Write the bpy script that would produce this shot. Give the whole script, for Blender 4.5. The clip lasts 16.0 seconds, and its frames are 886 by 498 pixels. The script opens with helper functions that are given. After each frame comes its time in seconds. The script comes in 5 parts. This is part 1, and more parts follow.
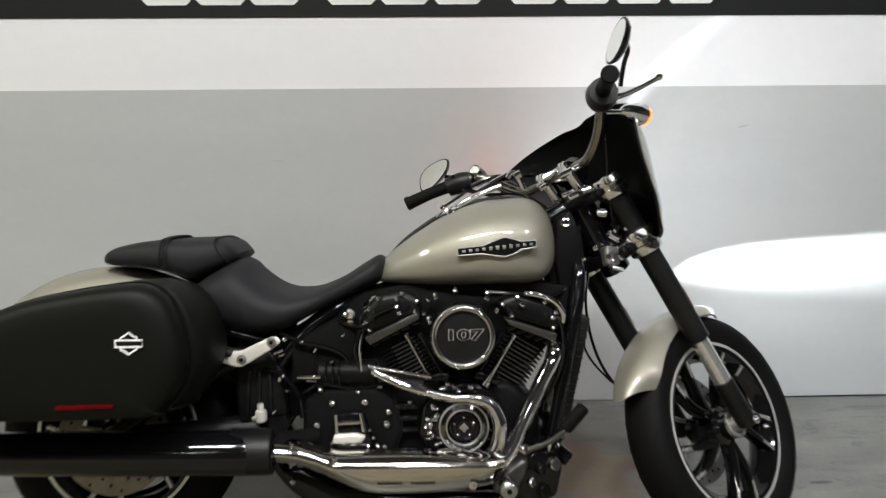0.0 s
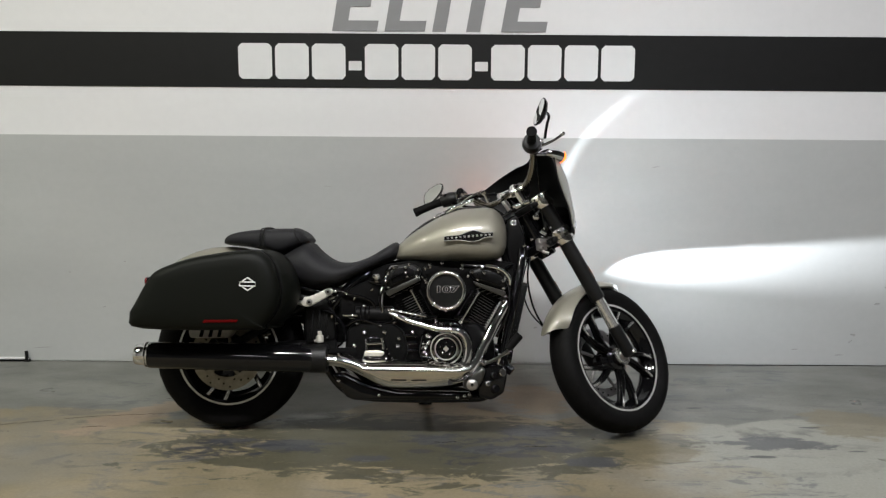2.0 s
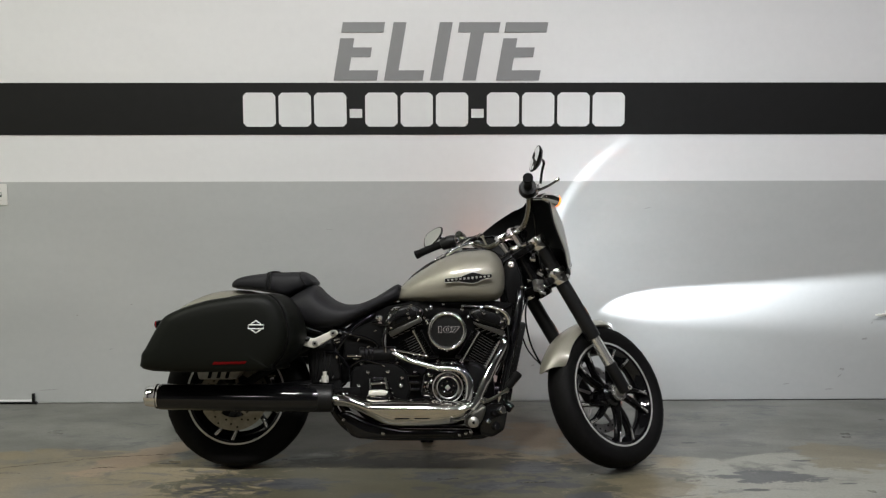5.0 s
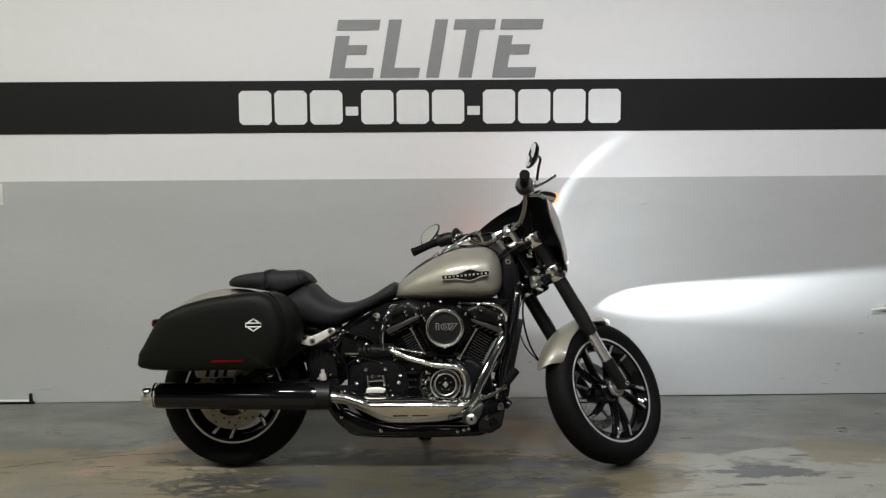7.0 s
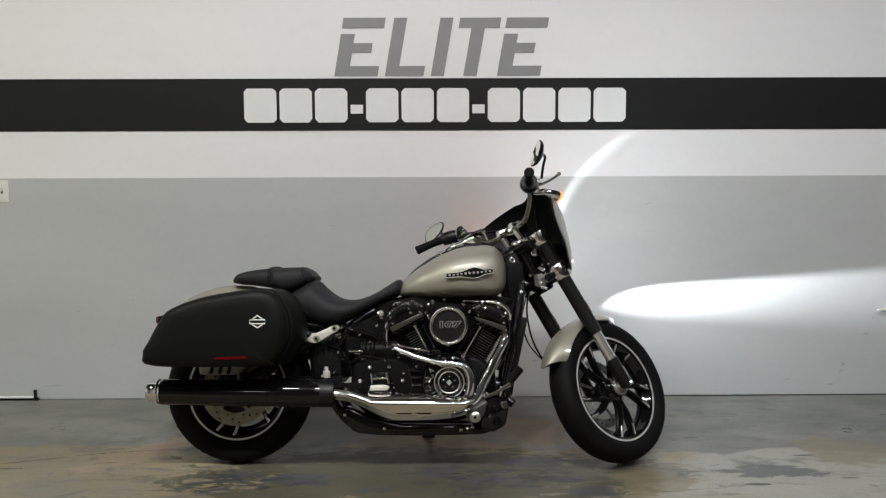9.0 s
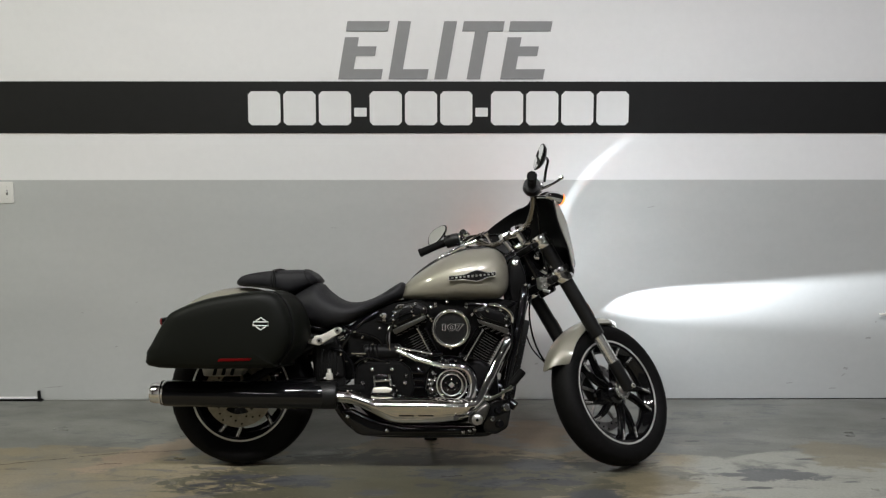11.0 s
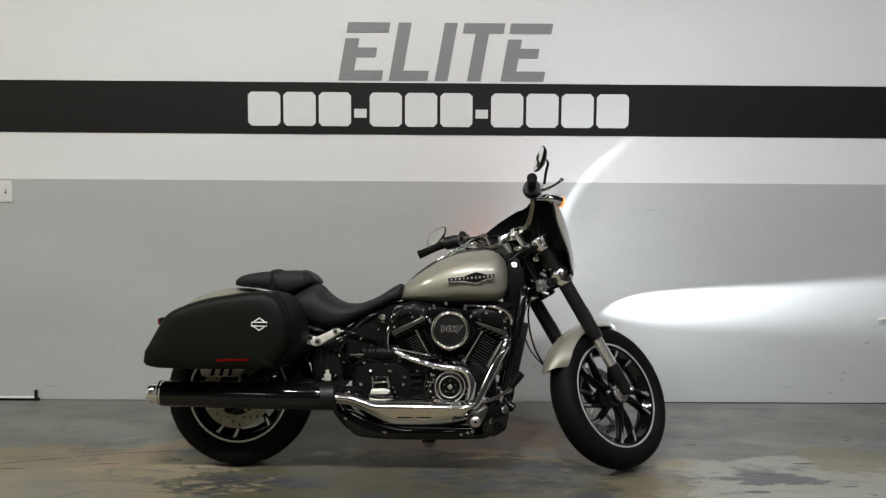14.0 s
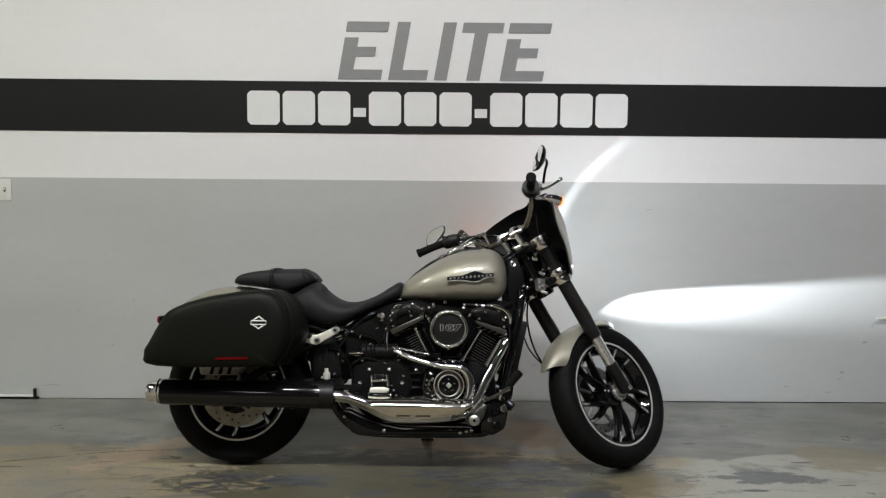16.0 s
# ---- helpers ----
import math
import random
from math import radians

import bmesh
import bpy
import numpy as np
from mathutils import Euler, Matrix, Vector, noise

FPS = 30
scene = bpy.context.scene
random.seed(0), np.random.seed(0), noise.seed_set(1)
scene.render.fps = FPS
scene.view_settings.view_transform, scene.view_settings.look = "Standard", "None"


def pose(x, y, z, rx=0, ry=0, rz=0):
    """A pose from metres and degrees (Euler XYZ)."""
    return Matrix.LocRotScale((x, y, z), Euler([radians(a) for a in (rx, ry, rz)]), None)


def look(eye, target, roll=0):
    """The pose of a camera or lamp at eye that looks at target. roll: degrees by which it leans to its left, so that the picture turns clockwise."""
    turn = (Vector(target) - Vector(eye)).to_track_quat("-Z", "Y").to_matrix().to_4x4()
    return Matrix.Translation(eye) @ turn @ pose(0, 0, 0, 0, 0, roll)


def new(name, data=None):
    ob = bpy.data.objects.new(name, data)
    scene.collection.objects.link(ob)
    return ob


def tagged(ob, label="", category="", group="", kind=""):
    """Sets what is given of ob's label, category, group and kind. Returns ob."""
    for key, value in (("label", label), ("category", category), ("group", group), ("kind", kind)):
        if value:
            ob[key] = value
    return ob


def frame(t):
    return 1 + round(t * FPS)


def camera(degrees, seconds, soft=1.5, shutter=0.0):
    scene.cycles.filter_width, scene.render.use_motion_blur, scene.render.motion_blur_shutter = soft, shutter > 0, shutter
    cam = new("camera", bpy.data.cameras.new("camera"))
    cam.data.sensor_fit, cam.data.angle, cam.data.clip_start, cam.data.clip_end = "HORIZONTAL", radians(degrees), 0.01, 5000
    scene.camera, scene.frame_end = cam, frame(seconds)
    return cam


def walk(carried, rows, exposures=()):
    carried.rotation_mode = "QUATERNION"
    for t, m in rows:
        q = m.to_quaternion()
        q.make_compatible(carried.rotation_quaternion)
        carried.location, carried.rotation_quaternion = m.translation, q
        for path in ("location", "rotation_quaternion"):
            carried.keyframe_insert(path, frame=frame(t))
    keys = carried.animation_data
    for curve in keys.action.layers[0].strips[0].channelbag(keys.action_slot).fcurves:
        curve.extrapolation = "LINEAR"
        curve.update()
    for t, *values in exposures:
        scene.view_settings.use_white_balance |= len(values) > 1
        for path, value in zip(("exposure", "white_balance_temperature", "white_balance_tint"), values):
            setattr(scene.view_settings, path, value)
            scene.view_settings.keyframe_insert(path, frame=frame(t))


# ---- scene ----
cam = camera(57.1, 16.0, soft=1.3, shutter=0.5)
PATH = [
    (0, (-0.043, -0.080, 1.226), (0.017, 1.879, 0.826), -0.4),
    (0.5, (0.012, -0.500, 1.250), (0.019, 1.462, 0.864), -0.4),
    (1, (-0.008, -0.870, 1.248), (0.002, 1.106, 0.939), -0.7),
    (1.5, (0.001, -1.131, 1.268), (0.020, 0.849, 0.987), 0.2),
    (2, (0.042, -1.343, 1.247), (0.047, 0.635, 0.957), 0.4),
    (2.5, (0.008, -1.436, 1.272), (0.029, 0.548, 1.018), 0.5),
    (3, (0.01, -1.458, 1.277), (0.037, 0.532, 1.073), 0.1),
    (3.5, (0.008, -1.462, 1.273), (0.02, 0.528, 1.072), 0.0),
    (4, (0.013, -1.461, 1.29), (0.032, 0.529, 1.087), -0.0),
    (6.5, (0.009, -1.464, 1.284), (0.032, 0.526, 1.083), -0.2),
    (7, (0.009, -1.464, 1.286), (0.039, 0.525, 1.078), -0.4),
    (7.5, (0.017, -1.463, 1.278), (0.042, 0.526, 1.07), -0.4),
    (8, (0.015, -1.465, 1.274), (0.041, 0.524, 1.068), -0.4),
    (8.5, (0.016, -1.464, 1.277), (0.039, 0.525, 1.069), -0.2),
    (9, (0.01, -1.463, 1.275), (0.029, 0.527, 1.068), -0.2),
    (11.5, (0.008, -1.475, 1.279), (0.02, 0.515, 1.078), 0.0),
    (12, (0.0, -1.468, 1.272), (0.013, 0.522, 1.07), -0.1),
    (12.5, (0.004, -1.469, 1.276), (0.02, 0.521, 1.078), 0.3),
    (13, (0.005, -1.464, 1.278), (0.021, 0.526, 1.073), 0.4),
    (13.5, (0.006, -1.467, 1.279), (0.026, 0.523, 1.079), 0.5),
    (14, (0.004, -1.469, 1.274), (0.021, 0.521, 1.079), 0.4),
    (14.5, (0.008, -1.473, 1.28), (0.029, 0.517, 1.082), 0.3),
    (15, (0.01, -1.476, 1.276), (0.03, 0.514, 1.079), 0.3),
    (15.5, (0.006, -1.478, 1.278), (0.023, 0.513, 1.082), 0.4),
    (16, (0.001, -1.476, 1.27), (0.022, 0.514, 1.075), 0.5),
]
walk(cam, [(t, look(eye, target, roll)) for t, eye, target, roll in PATH],
     [(0.0, 0.31), (0.5, 0.36), (1.0, 0.37), (1.5, 0.29), (2.0, 0.11), (2.5, 0.02), (3.0, 0.01), (16.0, 0.01)])


# ---- world, lights, exposure ----
world = bpy.data.worlds.new("world")
scene.world = world
world.use_nodes = True
world.node_tree.nodes["Background"].inputs[0].default_value = (0.8, 0.85, 0.9, 1)
world.node_tree.nodes["Background"].inputs[1].default_value = 0.02

WALL_Y = 2.917
ROOM = (-7.0, 7.5, -7.0, 4.6)          # west, east, south, ceiling height

# how the motorcycle stands: leaning on its stand, front end turned
BIKE_POSE = Matrix.Translation((-0.850, 1.955, 0)) @ Matrix.Rotation(radians(-0.85), 4, "Z") @ Matrix.Rotation(radians(-9.4), 4, "X")
WHEELBASE, FRONT_R, REAR_R, FRONT_Z = 1.616, 0.314, 0.312, 0.304
AXIS_FOOT = Vector((WHEELBASE + 0.15, 0, 0))
AXIS = Vector((-0.5, 0, math.cos(radians(30))))
STEER = Matrix.Translation(AXIS_FOOT) @ Matrix.Rotation(radians(40), 4, AXIS) @ Matrix.Translation(-AXIS_FOOT)


def ceiling_lamp(x, y, watts, colour):
    data = bpy.data.lights.new("ceiling_lamp", "AREA")
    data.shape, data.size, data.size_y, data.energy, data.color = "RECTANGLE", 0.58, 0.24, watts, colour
    new("unseen_ceiling_light", data).matrix_world = pose(x, y, 4.45)


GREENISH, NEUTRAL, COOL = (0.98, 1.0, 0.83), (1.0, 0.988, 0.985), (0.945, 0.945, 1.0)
# unseen ceiling lamps: outer two even the wall, last three are added fill
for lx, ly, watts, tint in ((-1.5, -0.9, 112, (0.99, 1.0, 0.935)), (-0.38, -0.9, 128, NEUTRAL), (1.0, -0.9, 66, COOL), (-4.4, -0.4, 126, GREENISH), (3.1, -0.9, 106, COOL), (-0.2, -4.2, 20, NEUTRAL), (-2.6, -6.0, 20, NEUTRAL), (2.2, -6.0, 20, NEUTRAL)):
    ceiling_lamp(lx, ly, watts, tint)

# the lit headlamp: low beam, rim's spill, spots added for lower glow and leak
LAMP_AT = Vector((1.462, 0, 0.880))
LEAK_AT = Vector((1.460, 0, 0.955))
low = bpy.data.lights.new("low_beam", "SPOT")
low.energy, low.color, low.spot_size, low.spot_blend, low.shadow_soft_size = 440, (0.885, 0.935, 1.0), radians(32), 1.0, 0.0005
new("headlamp_beam", low).matrix_world = BIKE_POSE @ STEER @ look(LAMP_AT, LAMP_AT + Vector((1, -0.455, 0.14))) @ Matrix.Diagonal((6.6, 1, 1, 1))
near = bpy.data.lights.new("near_beam", "SPOT")
near.energy, near.color, near.spot_size, near.spot_blend, near.shadow_soft_size = 38, (0.85, 0.925, 1.0), radians(66), 1.0, 0.0005
new("headlamp_near_beam", near).matrix_world = BIKE_POSE @ STEER @ look(LAMP_AT, LAMP_AT + Vector((1, 0.02, -0.03)))
halo = bpy.data.lights.new("headlamp_halo", "AREA")
halo.shape, halo.size, halo.energy, halo.color = "DISK", 0.13, 7.6, (0.86, 0.935, 1.0)
new("headlamp_spill", halo).matrix_world = BIKE_POSE @ STEER @ look(LAMP_AT + Vector((0.012, 0, 0)), LAMP_AT + Vector((1, -0.25, 0.25)))
leak = bpy.data.lights.new("headlamp_leak", "SPOT")
leak.energy, leak.color, leak.spot_size, leak.spot_blend, leak.shadow_soft_size = 60, (0.88, 0.94, 1.0), radians(62), 0.9, 0.0009
LEAK_AIM = (BIKE_POSE @ STEER).inverted() @ Vector((0.80, WALL_Y, 1.12))
new("headlamp_leak", leak).matrix_world = BIKE_POSE @ STEER @ look(LEAK_AT, LEAK_AIM)

# ---- geometry helpers ----
def smooth_line(pts, step=6, closed=False):
    """Catmull-Rom points through pts."""
    pts = [Vector(p) for p in pts]
    n, out = len(pts), []
    for i in range(n if closed else n - 1):
        if closed:
            a, b, c, d = pts[i - 1], pts[i], pts[(i + 1) % n], pts[(i + 2) % n]
        else:
            a, b, c, d = pts[max(i - 1, 0)], pts[i], pts[i + 1], pts[min(i + 2, n - 1)]
        for k in range(step):
            t = k / step
            out.append(0.5 * (2 * b + (c - a) * t + (2 * a - 5 * b + 4 * c - d) * t * t + (3 * b - a - 3 * c + d) * t ** 3))
    if not closed:
        out.append(pts[-1])
    return out


def loft(rings, caps=True, closed=False):
    bm = bmesh.new()
    rows = [[bm.verts.new(p) for p in ring] for ring in rings]
    count = len(rows[0])
    pairs = list(zip(rows, rows[1:])) + ([(rows[-1], rows[0])] if closed else [])
    for a, b in pairs:
        for i in range(count):
            j = (i + 1) % count
            bm.faces.new((a[i], a[j], b[j], b[i]))
    if caps and not closed:
        bm.faces.new(rows[0])
        bm.faces.new(rows[-1])
    return bm


def lathe(profile, at=(0, 0, 0), n=48, closed=False, axis="Y"):
    """Revolve (radius, along) points about the Y axis (or Z, X) through at."""
    rings = []
    for r, a in profile:
        ring = []
        for i in range(n):
            th = 2 * math.pi * i / n
            c, s = max(r, 1e-5) * math.cos(th), max(r, 1e-5) * math.sin(th)
            v = {"Y": (c, a, s), "Z": (c, s, a), "X": (a, c, s)}[axis]
            ring.append(Vector(v) + Vector(at))
        rings.append(ring)
    return loft(rings, caps=not closed, closed=closed)


def tube(pts, r, n=12, step=6, flat=1.0):
    """A round bar through pts; r is one radius or one for each point."""
    rs = list(r) if isinstance(r, (list, tuple)) else [r] * len(pts)
    line = smooth_line(pts, step) if len(pts) > 2 else [Vector(p) for p in pts]
    rad = [v[0] for v in smooth_line([(q, 0, 0) for q in rs], step)] if len(pts) > 2 else rs
    rings, up = [], None
    for i, p in enumerate(line):
        d = (line[min(i + 1, len(line) - 1)] - line[max(i - 1, 0)]).normalized()
        if up is None:
            up = d.orthogonal().normalized()
        up = (up - d * up.dot(d)).normalized()
        side = d.cross(up)
        rings.append([p + (up * math.cos(2 * math.pi * k / n) + side * math.sin(2 * math.pi * k / n) * flat) * rad[i] for k in range(n)])
    return loft(rings)


def slab(outline, y0, y1, bev=0.004, seg=2, rounded=0):
    """An outline in x, z, drawn out from y0 to y1, with bevelled edges."""
    pts = [(p[0], 0, p[1]) for p in outline]
    if rounded:
        pts = smooth_line(pts, rounded, True)
    bm = loft([[Vector((p[0], y0, p[2])) for p in pts], [Vector((p[0], y1, p[2])) for p in pts]])
    bmesh.ops.recalc_face_normals(bm, faces=bm.faces)
    if bev:
        edges = [e for e in bm.edges if abs(e.verts[0].co.y - e.verts[1].co.y) < 1e-7]
        if not rounded:
            edges = list(bm.edges)
        bmesh.ops.bevel(bm, geom=edges, offset=bev, segments=seg, profile=0.5, affect="EDGES", clamp_overlap=True)
    return bm


def block(cx, cy, cz, sx, sy, sz, bev=0.004, m=None, seg=2):
    bm = bmesh.new()
    bmesh.ops.create_cube(bm, size=1, matrix=Matrix.Diagonal((sx, sy, sz, 1)))
    if bev:
        bmesh.ops.bevel(bm, geom=list(bm.edges), offset=bev, segments=seg, profile=0.5, affect="EDGES", clamp_overlap=True)
    if m:
        bm.transform(m)
    bm.transform(Matrix.Translation((cx, cy, cz)))
    return bm


def rod(a, b, r, n=20, bev=0.0):
    """A straight round bar from a to b, its ends chamfered by bev."""
    a, b = Vector(a), Vector(b)
    d, length = (b - a).normalized(), (b - a).length
    u = d.orthogonal().normalized()
    w = d.cross(u)
    prof = [(r, 0), (r, length)] if not bev else [(r - bev, 0), (r, bev), (r, length - bev), (r - bev, length)]
    return loft([[a + d * s + (u * math.cos(2 * math.pi * k / n) + w * math.sin(2 * math.pi * k / n)) * q for k in range(n)] for q, s in prof])


def joined(*bms):
    """Several bmeshes in one."""
    out = bmesh.new()
    for bm in bms:
        me = bpy.data.meshes.new("scratch")
        bm.to_mesh(me)
        bm.free()
        out.from_mesh(me)
        bpy.data.meshes.remove(me)
    return out


def part(name, bm, material, parent=None, label="", m=None, sharp=38):
    """Links a bmesh as one mesh object, under a thing or a part where one is given."""
    if m is not None:
        bm.transform(m)
    bmesh.ops.recalc_face_normals(bm, faces=bm.faces)
    me = bpy.data.meshes.new(name)
    bm.to_mesh(me)
    bm.free()
    for poly in me.polygons:
        poly.use_smooth = True
    me.set_sharp_from_angle(angle=radians(sharp))
    me.materials.append(material)
    ob = new(name, me)
    if parent is not None:
        ob.parent = parent
    if label:
        tagged(ob, label)
    return ob


def text_bm(words, size, depth, bold=0.0):
    data = bpy.data.curves.new("lettering", "FONT")
    data.body, data.size, data.extrude, data.align_x, data.align_y = words, size, depth, "CENTER", "CENTER"
    data.offset = bold
    ob = bpy.data.objects.new("lettering", data)
    me = bpy.data.meshes.new_from_object(ob)
    bm = bmesh.new()
    bm.from_mesh(me)
    bpy.data.objects.remove(ob)
    bpy.data.meshes.remove(me)
    bpy.data.curves.remove(data)
    return bm


# ---- materials ----
def material(name, colour, rough=0.5, metal=0.0, coat=0.0, grain=0.0, grain_scale=80.0, bump=0.0, bump_scale=200.0, rough_var=0.0, spec=0.5, patch=0.0, patch_scale=4.0, stretch=None):
    """Principled surface whose colour varies at two scales, with fine relief."""
    mat = bpy.data.materials.new(name)
    mat.use_nodes = True
    nt = mat.node_tree
    bsdf = nt.nodes["Principled BSDF"]
    bsdf.inputs["Metallic"].default_value = metal
    bsdf.inputs["Roughness"].default_value = rough
    bsdf.inputs["Specular IOR Level"].default_value = spec
    bsdf.inputs["Coat Weight"].default_value = coat
    bsdf.inputs["Coat Roughness"].default_value = 0.04
    bsdf.inputs["Base Color"].default_value = (*colour, 1)
    coord = nt.nodes.new("ShaderNodeTexCoord")
    if grain or patch:
        small, large = nt.nodes.new("ShaderNodeTexNoise"), nt.nodes.new("ShaderNodeTexNoise")
        small.inputs["Scale"].default_value, small.inputs["Detail"].default_value = grain_scale, 4
        large.inputs["Scale"].default_value, large.inputs["Detail"].default_value = patch_scale, 5
        a, b = nt.nodes.new("ShaderNodeMapRange"), nt.nodes.new("ShaderNodeMapRange")
        a.inputs["To Min"].default_value, a.inputs["To Max"].default_value = 1 - grain, 1 + grain
        b.inputs["To Min"].default_value, b.inputs["To Max"].default_value = 1 - patch, 1 + patch
        a.inputs["From Min"].default_value = b.inputs["From Min"].default_value = 0.25
        a.inputs["From Max"].default_value = b.inputs["From Max"].default_value = 0.75
        mul = nt.nodes.new("ShaderNodeMath")
        mul.operation = "MULTIPLY"
        mix = nt.nodes.new("ShaderNodeVectorMath")
        mix.operation = "SCALE"
        mix.inputs[0].default_value = colour
        for tex, rng, k in ((small, a, 0), (large, b, 1)):
            if stretch and k:
                mapping = nt.nodes.new("ShaderNodeMapping")
                mapping.inputs["Scale"].default_value = stretch
                nt.links.new(coord.outputs["Object"], mapping.inputs["Vector"])
                nt.links.new(mapping.outputs[0], tex.inputs["Vector"])
            else:
                nt.links.new(coord.outputs["Object"], tex.inputs["Vector"])
            nt.links.new(tex.outputs["Fac"], rng.inputs["Value"])
            nt.links.new(rng.outputs["Result"], mul.inputs[k])
        nt.links.new(mul.outputs[0], mix.inputs["Scale"])
        nt.links.new(mix.outputs[0], bsdf.inputs["Base Color"])
    if rough_var:
        tex, rng = nt.nodes.new("ShaderNodeTexNoise"), nt.nodes.new("ShaderNodeMapRange")
        tex.inputs["Scale"].default_value, tex.inputs["Detail"].default_value = 9, 6
        rng.inputs["From Min"].default_value, rng.inputs["From Max"].default_value = 0.3, 0.7
        rng.inputs["To Min"].default_value, rng.inputs["To Max"].default_value = rough - rough_var, rough + rough_var
        nt.links.new(coord.outputs["Object"], tex.inputs["Vector"])
        nt.links.new(tex.outputs["Fac"], rng.inputs["Value"])
        nt.links.new(rng.outputs["Result"], bsdf.inputs["Roughness"])
    if bump:
        tex, bmp = nt.nodes.new("ShaderNodeTexNoise"), nt.nodes.new("ShaderNodeBump")
        tex.inputs["Scale"].default_value, tex.inputs["Detail"].default_value = bump_scale, 3
        bmp.inputs["Strength"].default_value, bmp.inputs["Distance"].default_value = bump, 0.002
        nt.links.new(coord.outputs["Object"], tex.inputs["Vector"])
        nt.links.new(tex.outputs["Fac"], bmp.inputs["Height"])
        nt.links.new(bmp.outputs["Normal"], bsdf.inputs["Normal"])
    return mat


def glowing(name, colour, strength, base=(0.8, 0.3, 0.05)):
    mat = material(name, base, rough=0.2)
    bsdf = mat.node_tree.nodes["Principled BSDF"]
    bsdf.inputs["Emission Color"].default_value = (*colour, 1)
    bsdf.inputs["Emission Strength"].default_value = strength
    return mat


CHROME = material("chrome", (0.70, 0.70, 0.71), rough=0.045, metal=1, rough_var=0.02)
POLISHED = material("polished_shield_chrome", (0.60, 0.585, 0.55), rough=0.075, metal=1, rough_var=0.025)
RAIL = material("dull_rail_metal", (0.085, 0.083, 0.075), rough=0.3, metal=0.8, grain=0.15, grain_scale=120)
SMOKED = material("dark_chrome", (0.20, 0.197, 0.192), rough=0.12, metal=1, rough_var=0.05)
SATIN = material("satin_chrome", (0.48, 0.475, 0.46), rough=0.17, metal=1, rough_var=0.05, grain=0.04, grain_scale=40)
SPOKE_FACE = material("dark_machined_alloy", (0.10, 0.10, 0.10), rough=0.2, metal=1, grain=0.1, grain_scale=90)
LIP = material("bright_rim_edge", (0.74, 0.73, 0.70), rough=0.22, metal=0.6)
STEEL_GREY = material("grey_brake_steel", (0.30, 0.29, 0.28), rough=0.4, metal=0.7, grain=0.2, grain_scale=60)
BOLT = material("zinc_bolt_head", (0.72, 0.71, 0.70), rough=0.13, metal=1, rough_var=0.05)
CAST_WHITE = material("light_polished_casting", (0.66, 0.64, 0.57), rough=0.32, metal=0.35, grain=0.05)
ORANGE = material("dull_orange_reflector", (0.20, 0.05, 0.012), rough=0.25, coat=0.4)
BAR_METAL = material("satin_handlebar_metal", (0.25, 0.23, 0.195), rough=0.26, metal=1, grain=0.05)
ALLOY = material("machined_alloy", (0.70, 0.69, 0.66), rough=0.27, metal=0.85, grain=0.06, grain_scale=120)
STEEL = material("brushed_steel", (0.5, 0.49, 0.47), rough=0.32, metal=1, grain=0.1, grain_scale=160)
FIN_EDGE = material("dull_machined_fin_edge", (0.15, 0.147, 0.144), rough=0.4, metal=1, grain=0.3, grain_scale=200)
BLACK_GLOSS = material("gloss_black_paint", (0.0036, 0.0036, 0.004), rough=0.08, coat=0.2, spec=0.32, rough_var=0.02)
BLACK_SATIN = material("satin_black_coating", (0.0035, 0.0035, 0.0035), rough=0.42, spec=0.3, grain=0.2, grain_scale=150, rough_var=0.08, bump=0.05, bump_scale=900)
BLACK_CRINKLE = material("black_crinkle_coating", (0.0042, 0.0041, 0.0043), rough=0.42, spec=0.09, grain=0.25, grain_scale=400, bump=0.2, bump_scale=700)
PLASTIC = material("black_plastic", (0.0034, 0.0034, 0.0034), rough=0.5, spec=0.2, grain=0.15, grain_scale=60, bump=0.08, bump_scale=900)
RUBBER = material("tyre_rubber", (0.0040, 0.0038, 0.0038), rough=0.62, grain=0.25, grain_scale=50, patch=0.25, patch_scale=6, bump=0.15, bump_scale=500, spec=0.09)
LEATHER = material("black_seat_vinyl", (0.0080, 0.0078, 0.0094), rough=0.64, grain=0.2, grain_scale=90, bump=0.35, bump_scale=420, patch=0.15, patch_scale=5, spec=0.3)
BAG = material("matte_dark_green_black_paint", (0.0026, 0.0031, 0.0020), rough=0.5, spec=0.14, grain=0.12, grain_scale=300, patch=0.12, patch_scale=3, bump=0.03, bump_scale=900)
SILVER = material("champagne_metallic_paint", (0.262, 0.246, 0.200), rough=0.52, metal=0.60, coat=1.0, grain=0.1, grain_scale=900)
MIRROR = material("mirror_glass", (0.85, 0.86, 0.86), rough=0.01, metal=1)
# in holes, slots and sockets this near-black stands in for their shade
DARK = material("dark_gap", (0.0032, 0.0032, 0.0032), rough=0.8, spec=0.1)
DISC = material("brake_disc_steel", (0.30, 0.275, 0.215), rough=0.42, metal=0.6, grain=0.2, grain_scale=60)
AMBER = glowing("lit_amber_lens", (1.0, 0.15, 0.015), 2.6)
AMBER_BRIGHT = glowing("bright_amber_lens", (1.0, 0.22, 0.08), 85)
RED = material("red_lens", (0.16, 0.008, 0.010), rough=0.12, coat=0.5)
RED_PRINT = material("dark_red_print", (0.066, 0.001, 0.0012), rough=0.8, spec=0.05, grain=0.3, grain_scale=120)
WHITE_PRINT = material("white_print", (0.78, 0.78, 0.76), rough=0.4)
WALL_WHITE = material("white_wall_paint", (0.650, 0.645, 0.647), rough=0.5, grain=0.015, grain_scale=30, patch=0.03, patch_scale=1.2, stretch=(0.7, 1, 2.2), bump=0.05, bump_scale=140)
